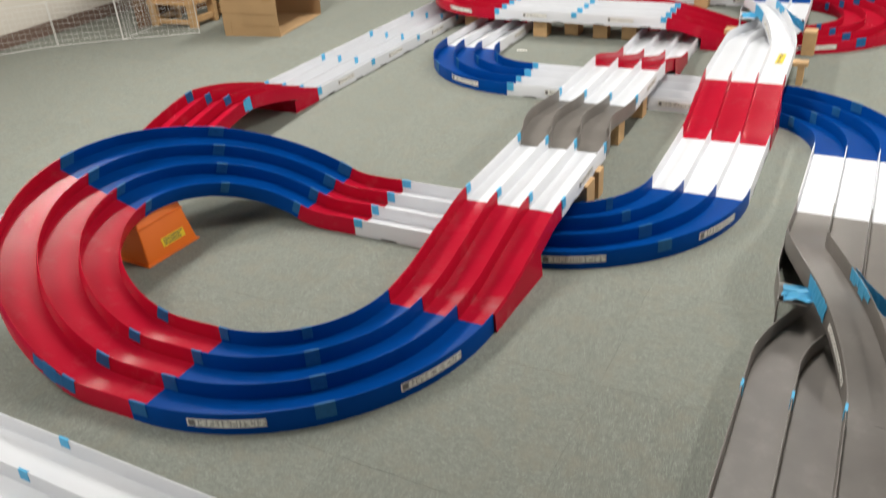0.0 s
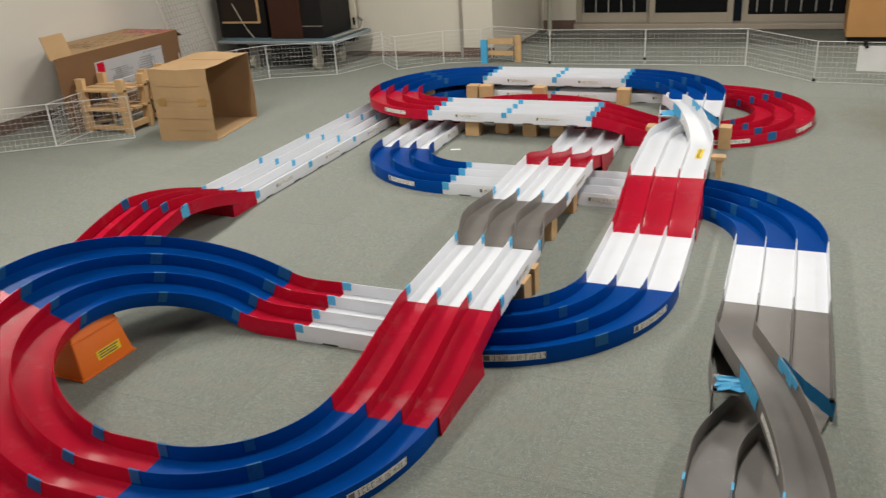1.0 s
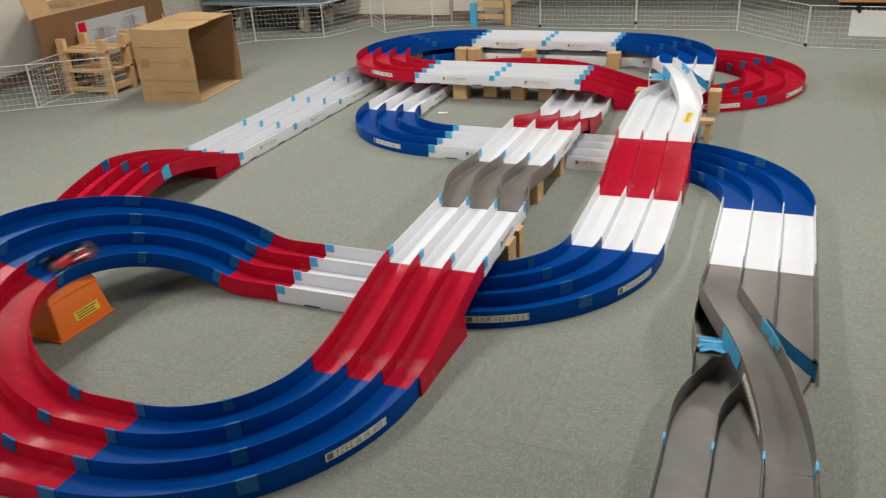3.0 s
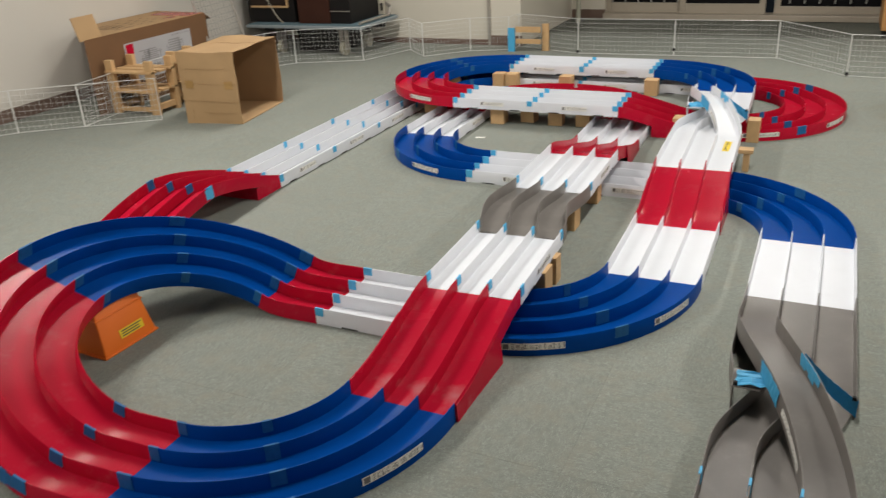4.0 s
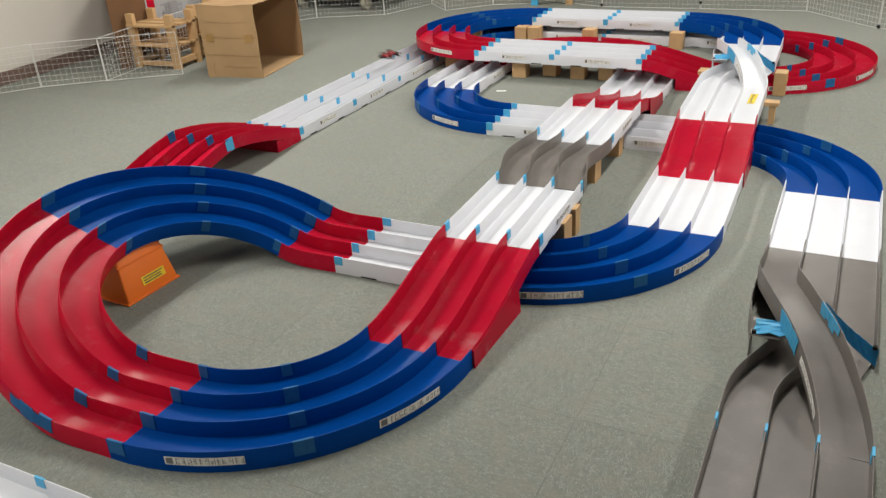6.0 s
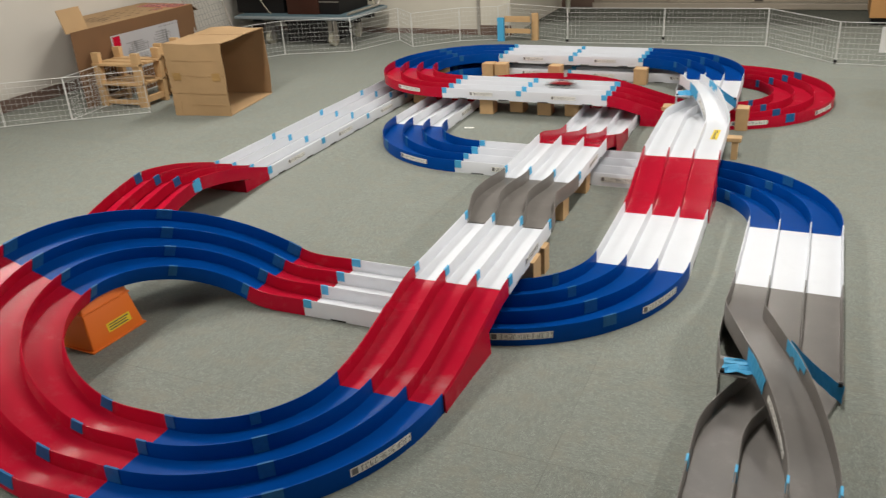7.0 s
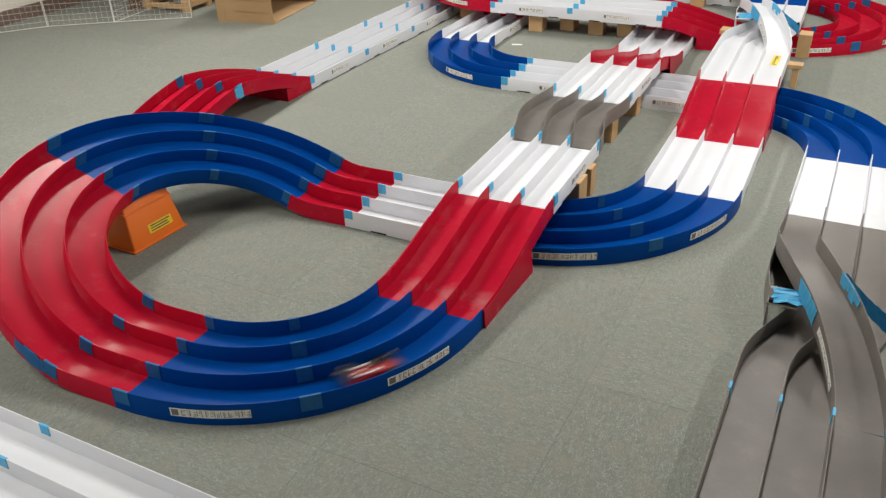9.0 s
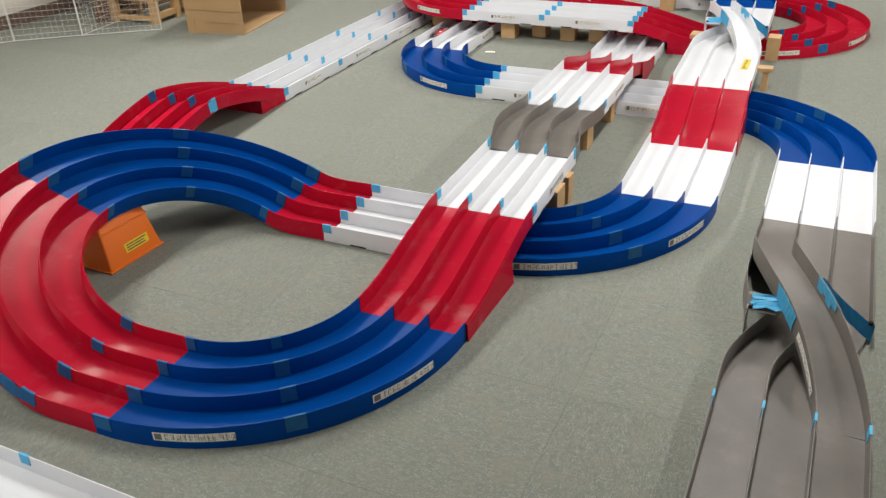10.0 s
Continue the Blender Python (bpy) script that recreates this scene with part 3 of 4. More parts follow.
section(wave(), "grey", "weaving track section" + RAISED)
run((0.085, 3.18), (0.08, 3.72), 1, "white", H, tapes=(0.0,), label=1)
section(straight((0.08, 3.72), (0.07, 4.26), H, G, 14, fall), "red", SLOPE)
run((0.07, 4.26), (0.065, 4.80), 1, "white")
quarter((-0.4635, 4.80), 0, 90, G, "red", label=False)
quarter((-0.485, 4.80), 90, 180, G, "red", label=False)
run((-1.0135, 4.80), (-1.0135, 4.1975), 1, "white", label=-1)
quarter((-0.485, 4.1975), 180, 270, G, "blue")
run((-0.485, 3.669), (0.65, 3.669), 2, "white", tapes=(0.0,), label=1)
quarter((0.65, 3.14), 90, 0, G, "blue")
run((1.1785, 3.14), (1.1785, 2.6), 1, "white")
lane_changer((1.1785, 2.6), (1.1785, 1.52), G, "grey", " on the carpet")
run((1.1785, 1.52), (1.1785, 1.02), 1, "grey", tapes=(0.03,))
quarter((0.65, 1.02), 0, -90, G, "red", label=False)
run((0.65, 0.4915), (-1.03, 0.4915), 3, "white", tapes=(0.95,))
quarter((-1.03, 1.02), -90, -180, G, "blue", label=False)
run((-1.557, 1.02), (-1.557, 2.05), 2, "white")

# yellow notice on the raised deck
part("notice", boxed(0.728, 3.98, H + 0.0008, 0.762, 4.15, H + 0.0016), YELLOW, DECK_END, "small yellow notice")
bm = bmesh.new()
for i in range(9):
    box(bm, 0.736, 3.993 + i * 0.017, H + 0.0016, 0.736 + random.uniform(0.010, 0.020), 4.001 + i * 0.017, H + 0.0020)
part("notice_print", bm, INK, DECK_END)


# ---- wooden supports ----
def wooden_block(x, y, h, w=0.09, d=0.09, turn=0.0):
    ob = finish("wooden_block", boxed(-w / 2, -d / 2, 0, w / 2, d / 2, h, bevel=0.002), WOOD)
    ob.matrix_basis = pose(x, y, 0, 0, 0, turn)
    return tagged(ob, "pale pine block propping up the raised track", "wooden block", "wooden support blocks")


UNDER = H - 0.007
for bx, by, bt in ((-0.73, 4.62, 2), (-0.55, 4.70, -3), (-0.36, 4.67, 4), (-0.18, 4.68, -2), (-1.30, 4.79, 20), (-1.08, 5.553, 0), (-0.98, 5.553, 2), (-0.56, 5.553, -3), (0.06, 5.553, 0), (-1.42, 5.45, 30)):
    wooden_block(bx, by, UNDER, turn=bt)
for bx, by, w, d in ((0.60, 4.61, 0.16, 0.09), (0.42, 4.61, 0.08, 0.09), (0.70, 4.06, 0.10, 0.05), (0.24, 2.40, 0.16, 0.09), (0.26, 2.52, 0.12, 0.06), (0.16, 3.06, 0.16, 0.09), (0.17, 3.40, 0.16, 0.07)):
    wooden_block(bx, by, UNDER, w, d)


wooden_block(0.828, 4.60, 0.128, 0.066, 0.09)
wooden_block(0.845, 4.06, 0.095, 0.03, 0.05)
wooden_block(0.40, 4.585, 0.06, 0.05, 0.05)
bar = finish("wooden_batten", boxed(0.80, 4.03, 0.0955, 0.875, 4.09, 0.116, bevel=0.002), WOOD)
tagged(bar, "short pine batten lying on a wooden block", "wooden batten")


# ---- orange box under the bank ----
def orange_box():
    e = tagged(new("storage_case"), "tapered orange plastic case with a yellow notice, under the banked curve", "plastic case")
    e.matrix_basis = pose(-1.062, 1.575, 0, 0, 0, -3)
    bm = bmesh.new()
    g = bmesh.ops.create_cube(bm, size=1.0)["verts"]
    for v in g:
        up = v.co.z > 0
        v.co = Vector((v.co.x * (0.135 if up else 0.215), v.co.y * (0.195 if up else 0.235), 0.166 if up else 0.0))
    bmesh.ops.bevel(bm, geom=list(bm.edges), offset=0.007, segments=3, affect="EDGES", profile=0.5)
    part("shell", bm, ORANGE, e, smooth=True)
    part("flange", boxed(-0.112, -0.122, 0.0, 0.112, 0.122, 0.007, bevel=0.002), ORANGE, e)
    part("rib", boxed(-0.0795, -0.1055, 0.128, 0.0795, 0.1055, 0.134, bevel=0.002), ORANGE, e)
    for dy in (-0.07, 0.07):
        part("knob", boxed(-0.02, dy - 0.014, 0.164, 0.02, dy + 0.014, 0.173, bevel=0.004), ORANGE, e)
    slope = math.degrees(math.atan2(0.040, 0.166))
    lab = part("notice", boxed(-0.0006, -0.052, -0.016, 0.0006, 0.052, 0.016), YELLOW, e, "yellow printed notice")
    lab.matrix_basis = pose(0.0958, 0.02, 0.052, 0, -slope, 0)
    bm = bmesh.new()
    for z in (-0.009, 0.0, 0.009):
        box(bm, 0.0006, -0.044, z - 0.002, 0.0012, random.uniform(0.02, 0.046), z + 0.002)
    part("print", bm, INK, lab)


orange_box()


# ---- cardboard boxes ----
def board(x0, y0, z0, x1, y1, z1, by=0.012):
    """A sheet of cardboard, bowed and dented by handling."""
    bm = boxed(x0, y0, z0, x1, y1, z1)
    bmesh.ops.subdivide_edges(bm, edges=[e for e in bm.edges if e.calc_length() > 0.1], cuts=7, use_grid_fill=True)
    for v in bm.verts:
        v.co += noise.noise_vector(v.co * 4.5) * by + noise.noise_vector(v.co * 17 + Vector((3, 1, 7))) * by * 0.18
        v.co.z = max(0.0, v.co.z)
    return bm


def open_carton():
    e = tagged(new("cardboard_box"), "empty brown cardboard box lying on its side, open", "cardboard box")
    e.matrix_basis = pose(-2.862, 4.085, 0, 0, 0, 9)
    X, Y, Z, t = 0.43, 0.63, 0.49, 0.006
    part("bottom_panel", board(0, 0, 0, X, Y, t, 0.004), CARD, e, smooth=True)
    part("top_panel", board(0, 0, Z - t, X, Y, Z), CARD, e, smooth=True)
    part("front_panel", board(0, 0, 0, X, t, Z), CARD, e, smooth=True)
    part("back_panel", board(0, Y - t, t, X, Y, Z - t), CARD_DARK, e, smooth=True)
    part("end_panel", board(0, t, t, t, Y - t, Z - t), CARD_DARK, e, smooth=True)
    brown_tape = material("brown_packing_tape", (0.34, 0.2, 0.07), 0.3)
    for x in (0.035, 0.335):
        part("packing_tape", board(x, -0.0035, 0.24, x + 0.06, -0.0015, 0.29), brown_tape, e, "brown packing tape")
    for z, x0, x1 in ((0.155, 0.0, X), (0.268, 0.0, X), (0.075, 0.14, 0.40), (0.372, 0.05, 0.36)):
        part("crease", board(x0, -0.0022, z, x1, -0.0010, z + 0.0018), CREASE, e)
    part("crease", board(0.06, -0.0022, 0.02, 0.0620, -0.001, 0.10), CREASE, e)
    part("top_slit", board(0.0, 0.33, Z + 0.0005, X, 0.334, Z + 0.0018), CARD_DARK, e)


def crushed(X, Y, z0, z1, inset):
    """The body of the long box; its open end is pushed in askew."""
    bm = bmesh.new()
    plan = [(X - inset, inset), (X - inset, Y - inset), (inset, Y + 0.05 - inset), (inset, 0.52 + inset)]
    low, top = [[bm.verts.new((x, y, z)) for x, y in plan] for z in (z0, z1)]
    bm.faces.new(low[::-1])
    bm.faces.new(top)
    for i in range(4):
        bm.faces.new((low[i], low[(i + 1) % 4], top[(i + 1) % 4], top[i]))
    return bm


def long_carton():
    """A long box along the side wall; its length runs along y."""
    e = tagged(new("cardboard_box"), "long cardboard box with a printed white label, standing along the wall", "cardboard box")
    e.matrix_basis = pose(-4.262, 4.07, 0)
    X, Y, Z = 0.582, 1.32, 0.55
    # shaded tone on the sides, lit tone on top: light painted in
    part("body", crushed(X, Y, 0.0, Z, 0.0), CARD_SHADED, e)
    part("lid", crushed(X, Y, Z + 0.0004, Z + 0.003, 0.006), CARD, e, "top board in the lit cardboard tone")
    part("flap", boxed(0.0, -0.03, 0.0, 0.006, 0.19, 0.17, m=pose(X - 0.008, 0, Z - 0.006, 0, -16, 4)), CARD, e, "torn upright flap")
    part("flap", boxed(0.02, 0.0, 0.0, X - 0.02, 0.10, 0.006, m=pose(0, Y - 0.002, Z - 0.004, -35, 0, 0)), CARD_SHADED, e)
    lab = part("label", boxed(X + 0.0002, 0.36, 0.17, X + 0.0015, 1.10, 0.46), SHADED_PAPER, e, "white printed label with a red mark")
    part("red_mark", boxed(X + 0.0016, 0.375, 0.375, X + 0.0025, 0.45, 0.45), RED, lab)
    grey = material("grey_print", (0.25, 0.24, 0.24), 0.6)
    for y0, z0, w, h in ((0.50, 0.30, 0.24, 0.09), (0.50, 0.21, 0.20, 0.05), (0.80, 0.31, 0.19, 0.11), (0.79, 0.21, 0.12, 0.06), (0.95, 0.20, 0.10, 0.07)):
        bm = bmesh.new()
        for k in range(6):
            zz = z0 + h * k / 6
            box(bm, X + 0.0016, y0 + random.uniform(0, 0.05), zz, X + 0.0025, y0 + w - random.uniform(0, 0.06), zz + h * 0.09)
        for k in range(5):
            yy = y0 + random.uniform(0, w)
            box(bm, X + 0.0016, yy, z0, X + 0.0025, yy + 0.006, z0 + h * random.uniform(0.4, 1))
        part("print", bm, grey, lab)
    bm = bmesh.new()
    for k in range(9):
        y0 = 0.88 + 0.025 * k
        box(bm, X + 0.0016, y0, 0.435, X + 0.0025, y0 + random.uniform(0.008, 0.018), 0.447)
    part("heading", bm, grey, lab)
    part("red_tape", boxed(0.14, Y - 0.19, Z + 0.0032, X - 0.02, Y - 0.02, Z + 0.0044), RED_TAPE, e, "red sealing tape")
    part("red_tape", boxed(X - 0.16, Y - 0.32, Z + 0.0032, X - 0.10, Y - 0.24, Z + 0.0042), RED_TAPE, e, "red sealing tape")
    faded = material("brown_print", (0.11, 0.065, 0.035), 0.8)
    for y0, n, big in ((0.40, 6, 0.16), (0.50, 5, 0.14), (0.66, 4, 0.10), (0.80, 4, 0.09), (0.92, 4, 0.08)):
        bm = bmesh.new()
        for k in range(n):
            x = 0.20 + k * 0.32 / n
            box(bm, x, y0 + random.uniform(0, 0.03), Z + 0.0032, x + 0.014, y0 + big * random.uniform(0.5, 0.9), Z + 0.0038)
        part("top_print", bm, faded, e)


open_carton()
long_carton()


# ---- wooden racks ----
def wooden_rack(m):
    e = tagged(new("wooden_rack"), "small unpainted pine rack with two shelves", "rack", "small wooden racks")
    for x in (0.0, 0.36):
        for y in (0.0, 0.22):
            part("post", boxed(x, y, 0, x + 0.065, y + 0.035, 0.39, bevel=0.002), WOOD, e)
        part("side_rail", boxed(x + 0.015, 0.035, 0.03, x + 0.05, 0.22, 0.07), WOOD, e)
    for z in (0.16, 0.30):
        for y in (-0.012, 0.09, 0.19):
            part("slat", boxed(0.0, y, z, 0.425, y + 0.07, z + 0.015, bevel=0.001), WOOD, e)
    part("foot_rail", boxed(0.065, 0.005, 0.02, 0.36, 0.03, 0.05), WOOD, e)
    e.matrix_basis = m
    return e


rack = wooden_rack(pose(-3.65, 4.18, 0, 0, 0, 2))
copy_thing(rack, pose(-3.40, 4.55, 0, 0, 0, 8))


# ---- wire fence ----
def fence_panel(a, b, h=0.30):
    a, b = Vector((*a, 0)), Vector((*b, 0))
    d = b - a
    L = d.length
    e = tagged(new("fence_panel"), "low white wire mesh fence panel standing on the carpet", "wire fence", "white wire fence panels")
    e.matrix_basis = pose(a.x, a.y, 0, 0, 0, math.degrees(math.atan2(d.y, d.x)))
    for p, q in (((0, 0, 0.004), (L, 0, 0.004)), ((0, 0, h), (L, 0, h)), ((0.004, 0, 0.0), (0.004, 0, h)), ((L - 0.004, 0, 0.0), (L - 0.004, 0, h))):
        bm = bmesh.new()
        tube(bm, p, q, 0.0026, 6)
        part("frame_bar", bm, WIRE, e)
    bm = bmesh.new()
    n = max(3, round(L / 0.036))
    for i in range(1, n):
        tube(bm, (L * i / n, 0, 0), (L * i / n, 0, h), 0.0008, 4)
    for i in range(1, 8):
        tube(bm, (0, 0.0015, h * i / 8), (L, 0.0015, h * i / 8), 0.0011, 4)
    part("wire_mesh", bm, WIRE, e)


FENCE = [(-4.2, 3.2), (-3.92, 3.55), (-3.556, 3.807), (-3.64, 4.55), (-3.66, 5.15), (-3.45, 5.85), (-3.285, 6.063), (-2.70, 6.287), (-2.493, 6.834), (-2.215, 6.546), (-1.879, 6.869), (-1.536, 6.975), (-1.50, 7.15), (-0.865, 6.913),
         (-0.035, 6.938), (0.782, 6.96), (1.30, 6.39), (2.15, 6.32), (2.256, 5.652), (2.083, 4.806), (2.133, 4.008), (1.960, 3.223), (2.70, 3.12)]
for p, q in zip(FENCE, FENCE[1:]):
    fence_panel(p, q)
fence_panel((-3.556, 3.800), (-3.11, 4.10))
THIN = material("translucent_sheet", (0.80, 0.80, 0.80), 0.4, vary=0.06, scale=12)
THIN.node_tree.nodes["Principled BSDF"].inputs["Alpha"].default_value = 0.75
sheet = finish("paper_sheet", boxed(-0.15, -0.0015, 0.0, 0.15, 0.0, 0.18), THIN)
sheet.matrix_basis = pose(1.72, 6.353, 0.095, 0, 0, -4)
tagged(sheet, "translucent white paper sheet clipped to the wire fence", "paper sheet")
for cx in (-0.11, 0.11):
    part("clip", boxed(cx - 0.014, -0.006, 0.176, cx + 0.014, 0.006, 0.215, bevel=0.002), BLACK if cx < 0 else YELLOW, sheet, "small plastic clip")
for kx, ky, kz in ((-0.035, 6.930, 0.055), (1.298, 6.384, 0.02), (-0.866, 6.905, 0.02), (1.62, 6.352, 0.27)):
    knob = bmesh.new()
    bmesh.ops.create_uvsphere(knob, u_segments=10, v_segments=6, radius=0.013)
    knob = finish("cable_clip", knob, BLACK, smooth=True)
    knob.matrix_basis = pose(kx, ky, kz)
    tagged(knob, "small black plastic clip on a wire fence joint", "clip", "black clips")
scrap = finish("paper_scrap", boxed(-0.03, -0.008, 0, 0.03, 0.008, 0.004), PAPER)
scrap.matrix_basis = pose(-0.72, 4.26, 0, 0, 0, 15)
tagged(scrap, "small torn scrap of white paper on the carpet", "paper scrap")


# ---- back of the room ----
tagged(finish("wall_north", boxed(X0, 7.20, 0, -1.50, 7.32, TOP), WALL_LIGHT), "cream painted wall panels with a vertical joint", "wall", kind="structure")
tagged(finish("wall_return", boxed(-1.62, 7.32, 0, -1.50, 8.95, TOP), WALL_LIGHT), "cream painted side of the window bay", "wall", kind="structure")
tagged(finish("trim", boxed(-1.83, 7.185, 0, -1.80, 7.20, 2.2), METAL), "narrow metal joint strip on the wall", "trim", kind="structure")
tagged(finish("baseboard_north", boxed(X0, 7.188, 0, -1.83, 7.2, 0.05), BASEBOARD), "brown vinyl baseboard", "baseboard", kind="structure")
tagged(finish("baseboard_pillar", boxed(-1.80, 7.186, 0, -1.488, 7.2, 0.09), BASEBOARD), "brown vinyl baseboard", "baseboard", kind="structure")
tagged(finish("wall_bay", boxed(-1.50, 8.90, 0, -1.13, 9.02, TOP), WALL_LIGHT), "cream wall beside the window", "wall", kind="structure")
tagged(finish("baseboard_bay", boxed(-1.50, 8.888, 0, -1.13, 8.9, 0.09), BASEBOARD), "brown vinyl baseboard", "baseboard", kind="structure")
tagged(finish("wall_lintel", boxed(-1.13, 8.90, 2.1, X1, 9.02, TOP), WALL_LIGHT), "cream wall above the sliding windows", "wall", kind="structure")
tagged(finish("wall_bay_east", boxed(1.70, 8.90, 0, X1, 9.02, 2.1), WALL_LIGHT), "cream wall beside the window", "wall", kind="structure")


def window(x0, x1, y, i, z0=0.06):
    e = tagged(new(f"window_{i}"), "aluminium sliding window door, dark night outside", "window", kind="structure")
    for a in ((x0, z0, x0 + 0.06, 2.1), (x1 - 0.06, z0, x1, 2.1), (x0 + 0.06, z0, x1 - 0.06, z0 + 0.10), (x0 + 0.06, 2.04, x1 - 0.06, 2.1)):
        part("window_frame", boxed(a[0], y, a[1], a[2], y + 0.04, a[3], bevel=0.003), SASH, e)
    part("pane", boxed(x0 + 0.06, y + 0.015, z0 + 0.10, x1 - 0.06, y + 0.021, 2.04), GLASS, e)


window(-1.13, -0.30, 8.94, 1)
window(-0.33, 0.52, 8.89, 2)
window(0.60, 1.70, 8.94, 3, 0.03)
tagged(finish("window_sill", boxed(-1.13, 8.80, 0.0, 1.70, 9.0, 0.06, bevel=0.006), SASH), "aluminium sill rail under the windows", "window sill", kind="structure")
rail = tagged(new("railing"), "grey vertical bars at the dark window", "railing")
BAR_GREY = material("weathered_grey_bar", (0.30, 0.29, 0.27), 0.5)
for i in range(20):
    bm = bmesh.new()
    tube(bm, (-1.05 + i * 0.138, 8.925, 0.16), (-1.05 + i * 0.138, 8.925, 2.0), 0.007, 6)
    part("bar", bm, BAR_GREY, rail)


def cupboard():
    e = tagged(new("cupboard"), "plain orange-brown wooden cupboard by the window", "cupboard")
    part("body", boxed(1.55, 8.00, 0.06, 2.0, 8.60, 1.5, bevel=0.004), material("orange_veneer", (0.43, 0.22, 0.075), 0.5, vary=0.12, scale=5), e)
    part("plinth", boxed(1.57, 8.03, 0, 1.98, 8.55, 0.06), BLACK, e)


cupboard()
for i, (x, t) in enumerate(((2.10, 5), (2.20, 9))):
    pl = finish("wooden_plank", boxed(-0.045, -0.012, 0, 0.045, 0.012, 1.4), material("brown_plank", (0.22, 0.10, 0.045), 0.6))
    pl.matrix_basis = pose(x, 8.2, 0, 0, t, 0)
    tagged(pl, "brown wooden plank leaning beside the cupboard", "plank", "leaning planks")
lk = tagged(new("steel_locker"), "cream steel locker on a black base", "locker")
part("body", boxed(2.33, 7.75, 0.05, 3.3, 8.25, 1.8, bevel=0.005), material("cream_steel", (0.55, 0.53, 0.45), 0.45), lk)
part("plinth", boxed(2.35, 7.76, 0, 3.28, 8.24, 0.05), BLACK, lk)


def pole(p, q, r, mat, name, label, cat):
    bm = bmesh.new()
    tube(bm, p, q, r, 8)
    return tagged(finish(name, bm, mat, smooth=True), label, cat)


pole((-1.33, 8.55, 0), (-1.40, 8.80, 1.6), 0.025, material("green_grey_paint", (0.35, 0.35, 0.28), 0.5), "pole", "grey-green pole leaning in the window bay", "pole")
hs = tagged(new("hand_stand"), "small wooden stand with a blue taped leg behind the fence", "stand")
part("leg", boxed(-1.52, 6.90, 0, -1.46, 6.93, 0.21), TAPE, hs, "leg wrapped in blue tape")
part("leg", boxed(-1.22, 6.98, 0, -1.16, 7.01, 0.24), WOOD, hs)
part("slat", boxed(-1.46, 6.93, 0.17, -1.22, 6.95, 0.22), WOOD, hs)
part("slat", boxed(-1.46, 6.93, 0.07, -1.22, 6.95, 0.11), WOOD, hs)


def trolley():
    e = tagged(new("platform_trolley"), "low platform trolley on casters loaded with dark cabinets", "trolley")
    part("platform", boxed(-4.05, 6.38, 0.255, -2.75, 7.12, 0.284, bevel=0.006), material("pale_blue_steel", (0.27, 0.31, 0.33), 0.45, metal=0.2), e)
    part("deck_mat", boxed(-4.03, 6.40, 0.2845, -2.77, 7.10, 0.290), material("blue_grey_mat", (0.10, 0.155, 0.18), 0.7, vary=0.2, spec=0.2), e, "worn blue-grey rubber mat")
    pale = material("pale_caster_rubber", (0.34, 0.32, 0.25), 0.6)
    for x in (-3.73, -3.02):
        for y in (6.50, 6.95):
            bm = bmesh.new()
            tube(bm, (x - 0.02, y, 0.065), (x + 0.02, y, 0.065), 0.065, 18)
            w = part("caster", bm, pale, e, "pale rubber caster wheel", smooth=True)
            part("fork", boxed(x - 0.032, y - 0.03, 0.05, x - 0.024, y + 0.03, 0.245), METAL, w)
            part("fork", boxed(x + 0.024, y - 0.03, 0.05, x + 0.032, y + 0.03, 0.245), METAL, w)
            part("swivel", boxed(x - 0.045, y - 0.045, 0.235, x + 0.045, y + 0.045, 0.254), METAL, w)
    part("cross_beam", boxed(-4.0, 6.60, 0.20, -2.80, 6.66, 0.254), BLACK, e)
    part("cross_beam", boxed(-4.0, 6.88, 0.20, -2.80, 6.94, 0.254), BLACK, e)
    bm = bmesh.new()
    for p, q in (((-2.80, 6.44, 0.305), (-2.785, 6.98, 0.305)), ((-2.785, 6.98, 0.305), (-2.785, 7.04, 0.37)), ((-2.785, 7.04, 0.37), (-2.86, 7.08, 0.40))):
        tube(bm, p, q, 0.014, 8)
    part("folded_handle", bm, METAL, e, "folded grey steel push handle", smooth=True)


trolley()
bin_ = tagged(new("storage_crate"), "black plastic crate pushed under the trolley", "crate")
part("shell", boxed(-3.62, 6.62, 0.0, -3.14, 7.04, 0.19, bevel=0.01), BLACK, bin_)
part("rim", boxed(-3.635, 6.61, 0.175, -3.125, 7.05, 0.193, bevel=0.004), BLACK, bin_)
c1 = tagged(new("cabinet"), "black cabinet with a pale-edged dark brown door, on a trolley", "cabinet")
part("body", boxed(-4.11, 6.53, 0.291, -3.56, 7.08, 1.2, bevel=0.004), BLACK, c1)
door = part("door_panel", boxed(-4.06, 6.518, 0.445, -3.64, 6.53, 1.18), DARKWOOD, c1)
part("edge_strip", boxed(-4.06, 6.508, 0.43, -3.625, 6.53, 0.447), WOOD, door, "pale wooden edge strip")
part("edge_strip", boxed(-3.64, 6.508, 0.447, -3.625, 6.53, 1.18), WOOD, door, "pale wooden edge strip")
cable = tagged(new("cable"), "thin pale cable hanging over the dark cabinet", "cable")
bm = bmesh.new()
run_of = [Vector((-3.90 + 0.36 * u, 6.49, 0.62 - 0.36 * math.sin(min(1.0, 1.25 * u) * math.pi / 2) + 0.10 * max(0.0, u - 0.7))) for u in [i / 16 for i in range(17)]]
for p, q in zip(run_of, run_of[1:]):
    tube(bm, p, q, 0.004, 6)
part("cord", bm, material("pale_cord", (0.42, 0.38, 0.30), 0.6), cable)
c2 = tagged(new("cabinet"), "dark brown veneered cabinet on a trolley", "cabinet")
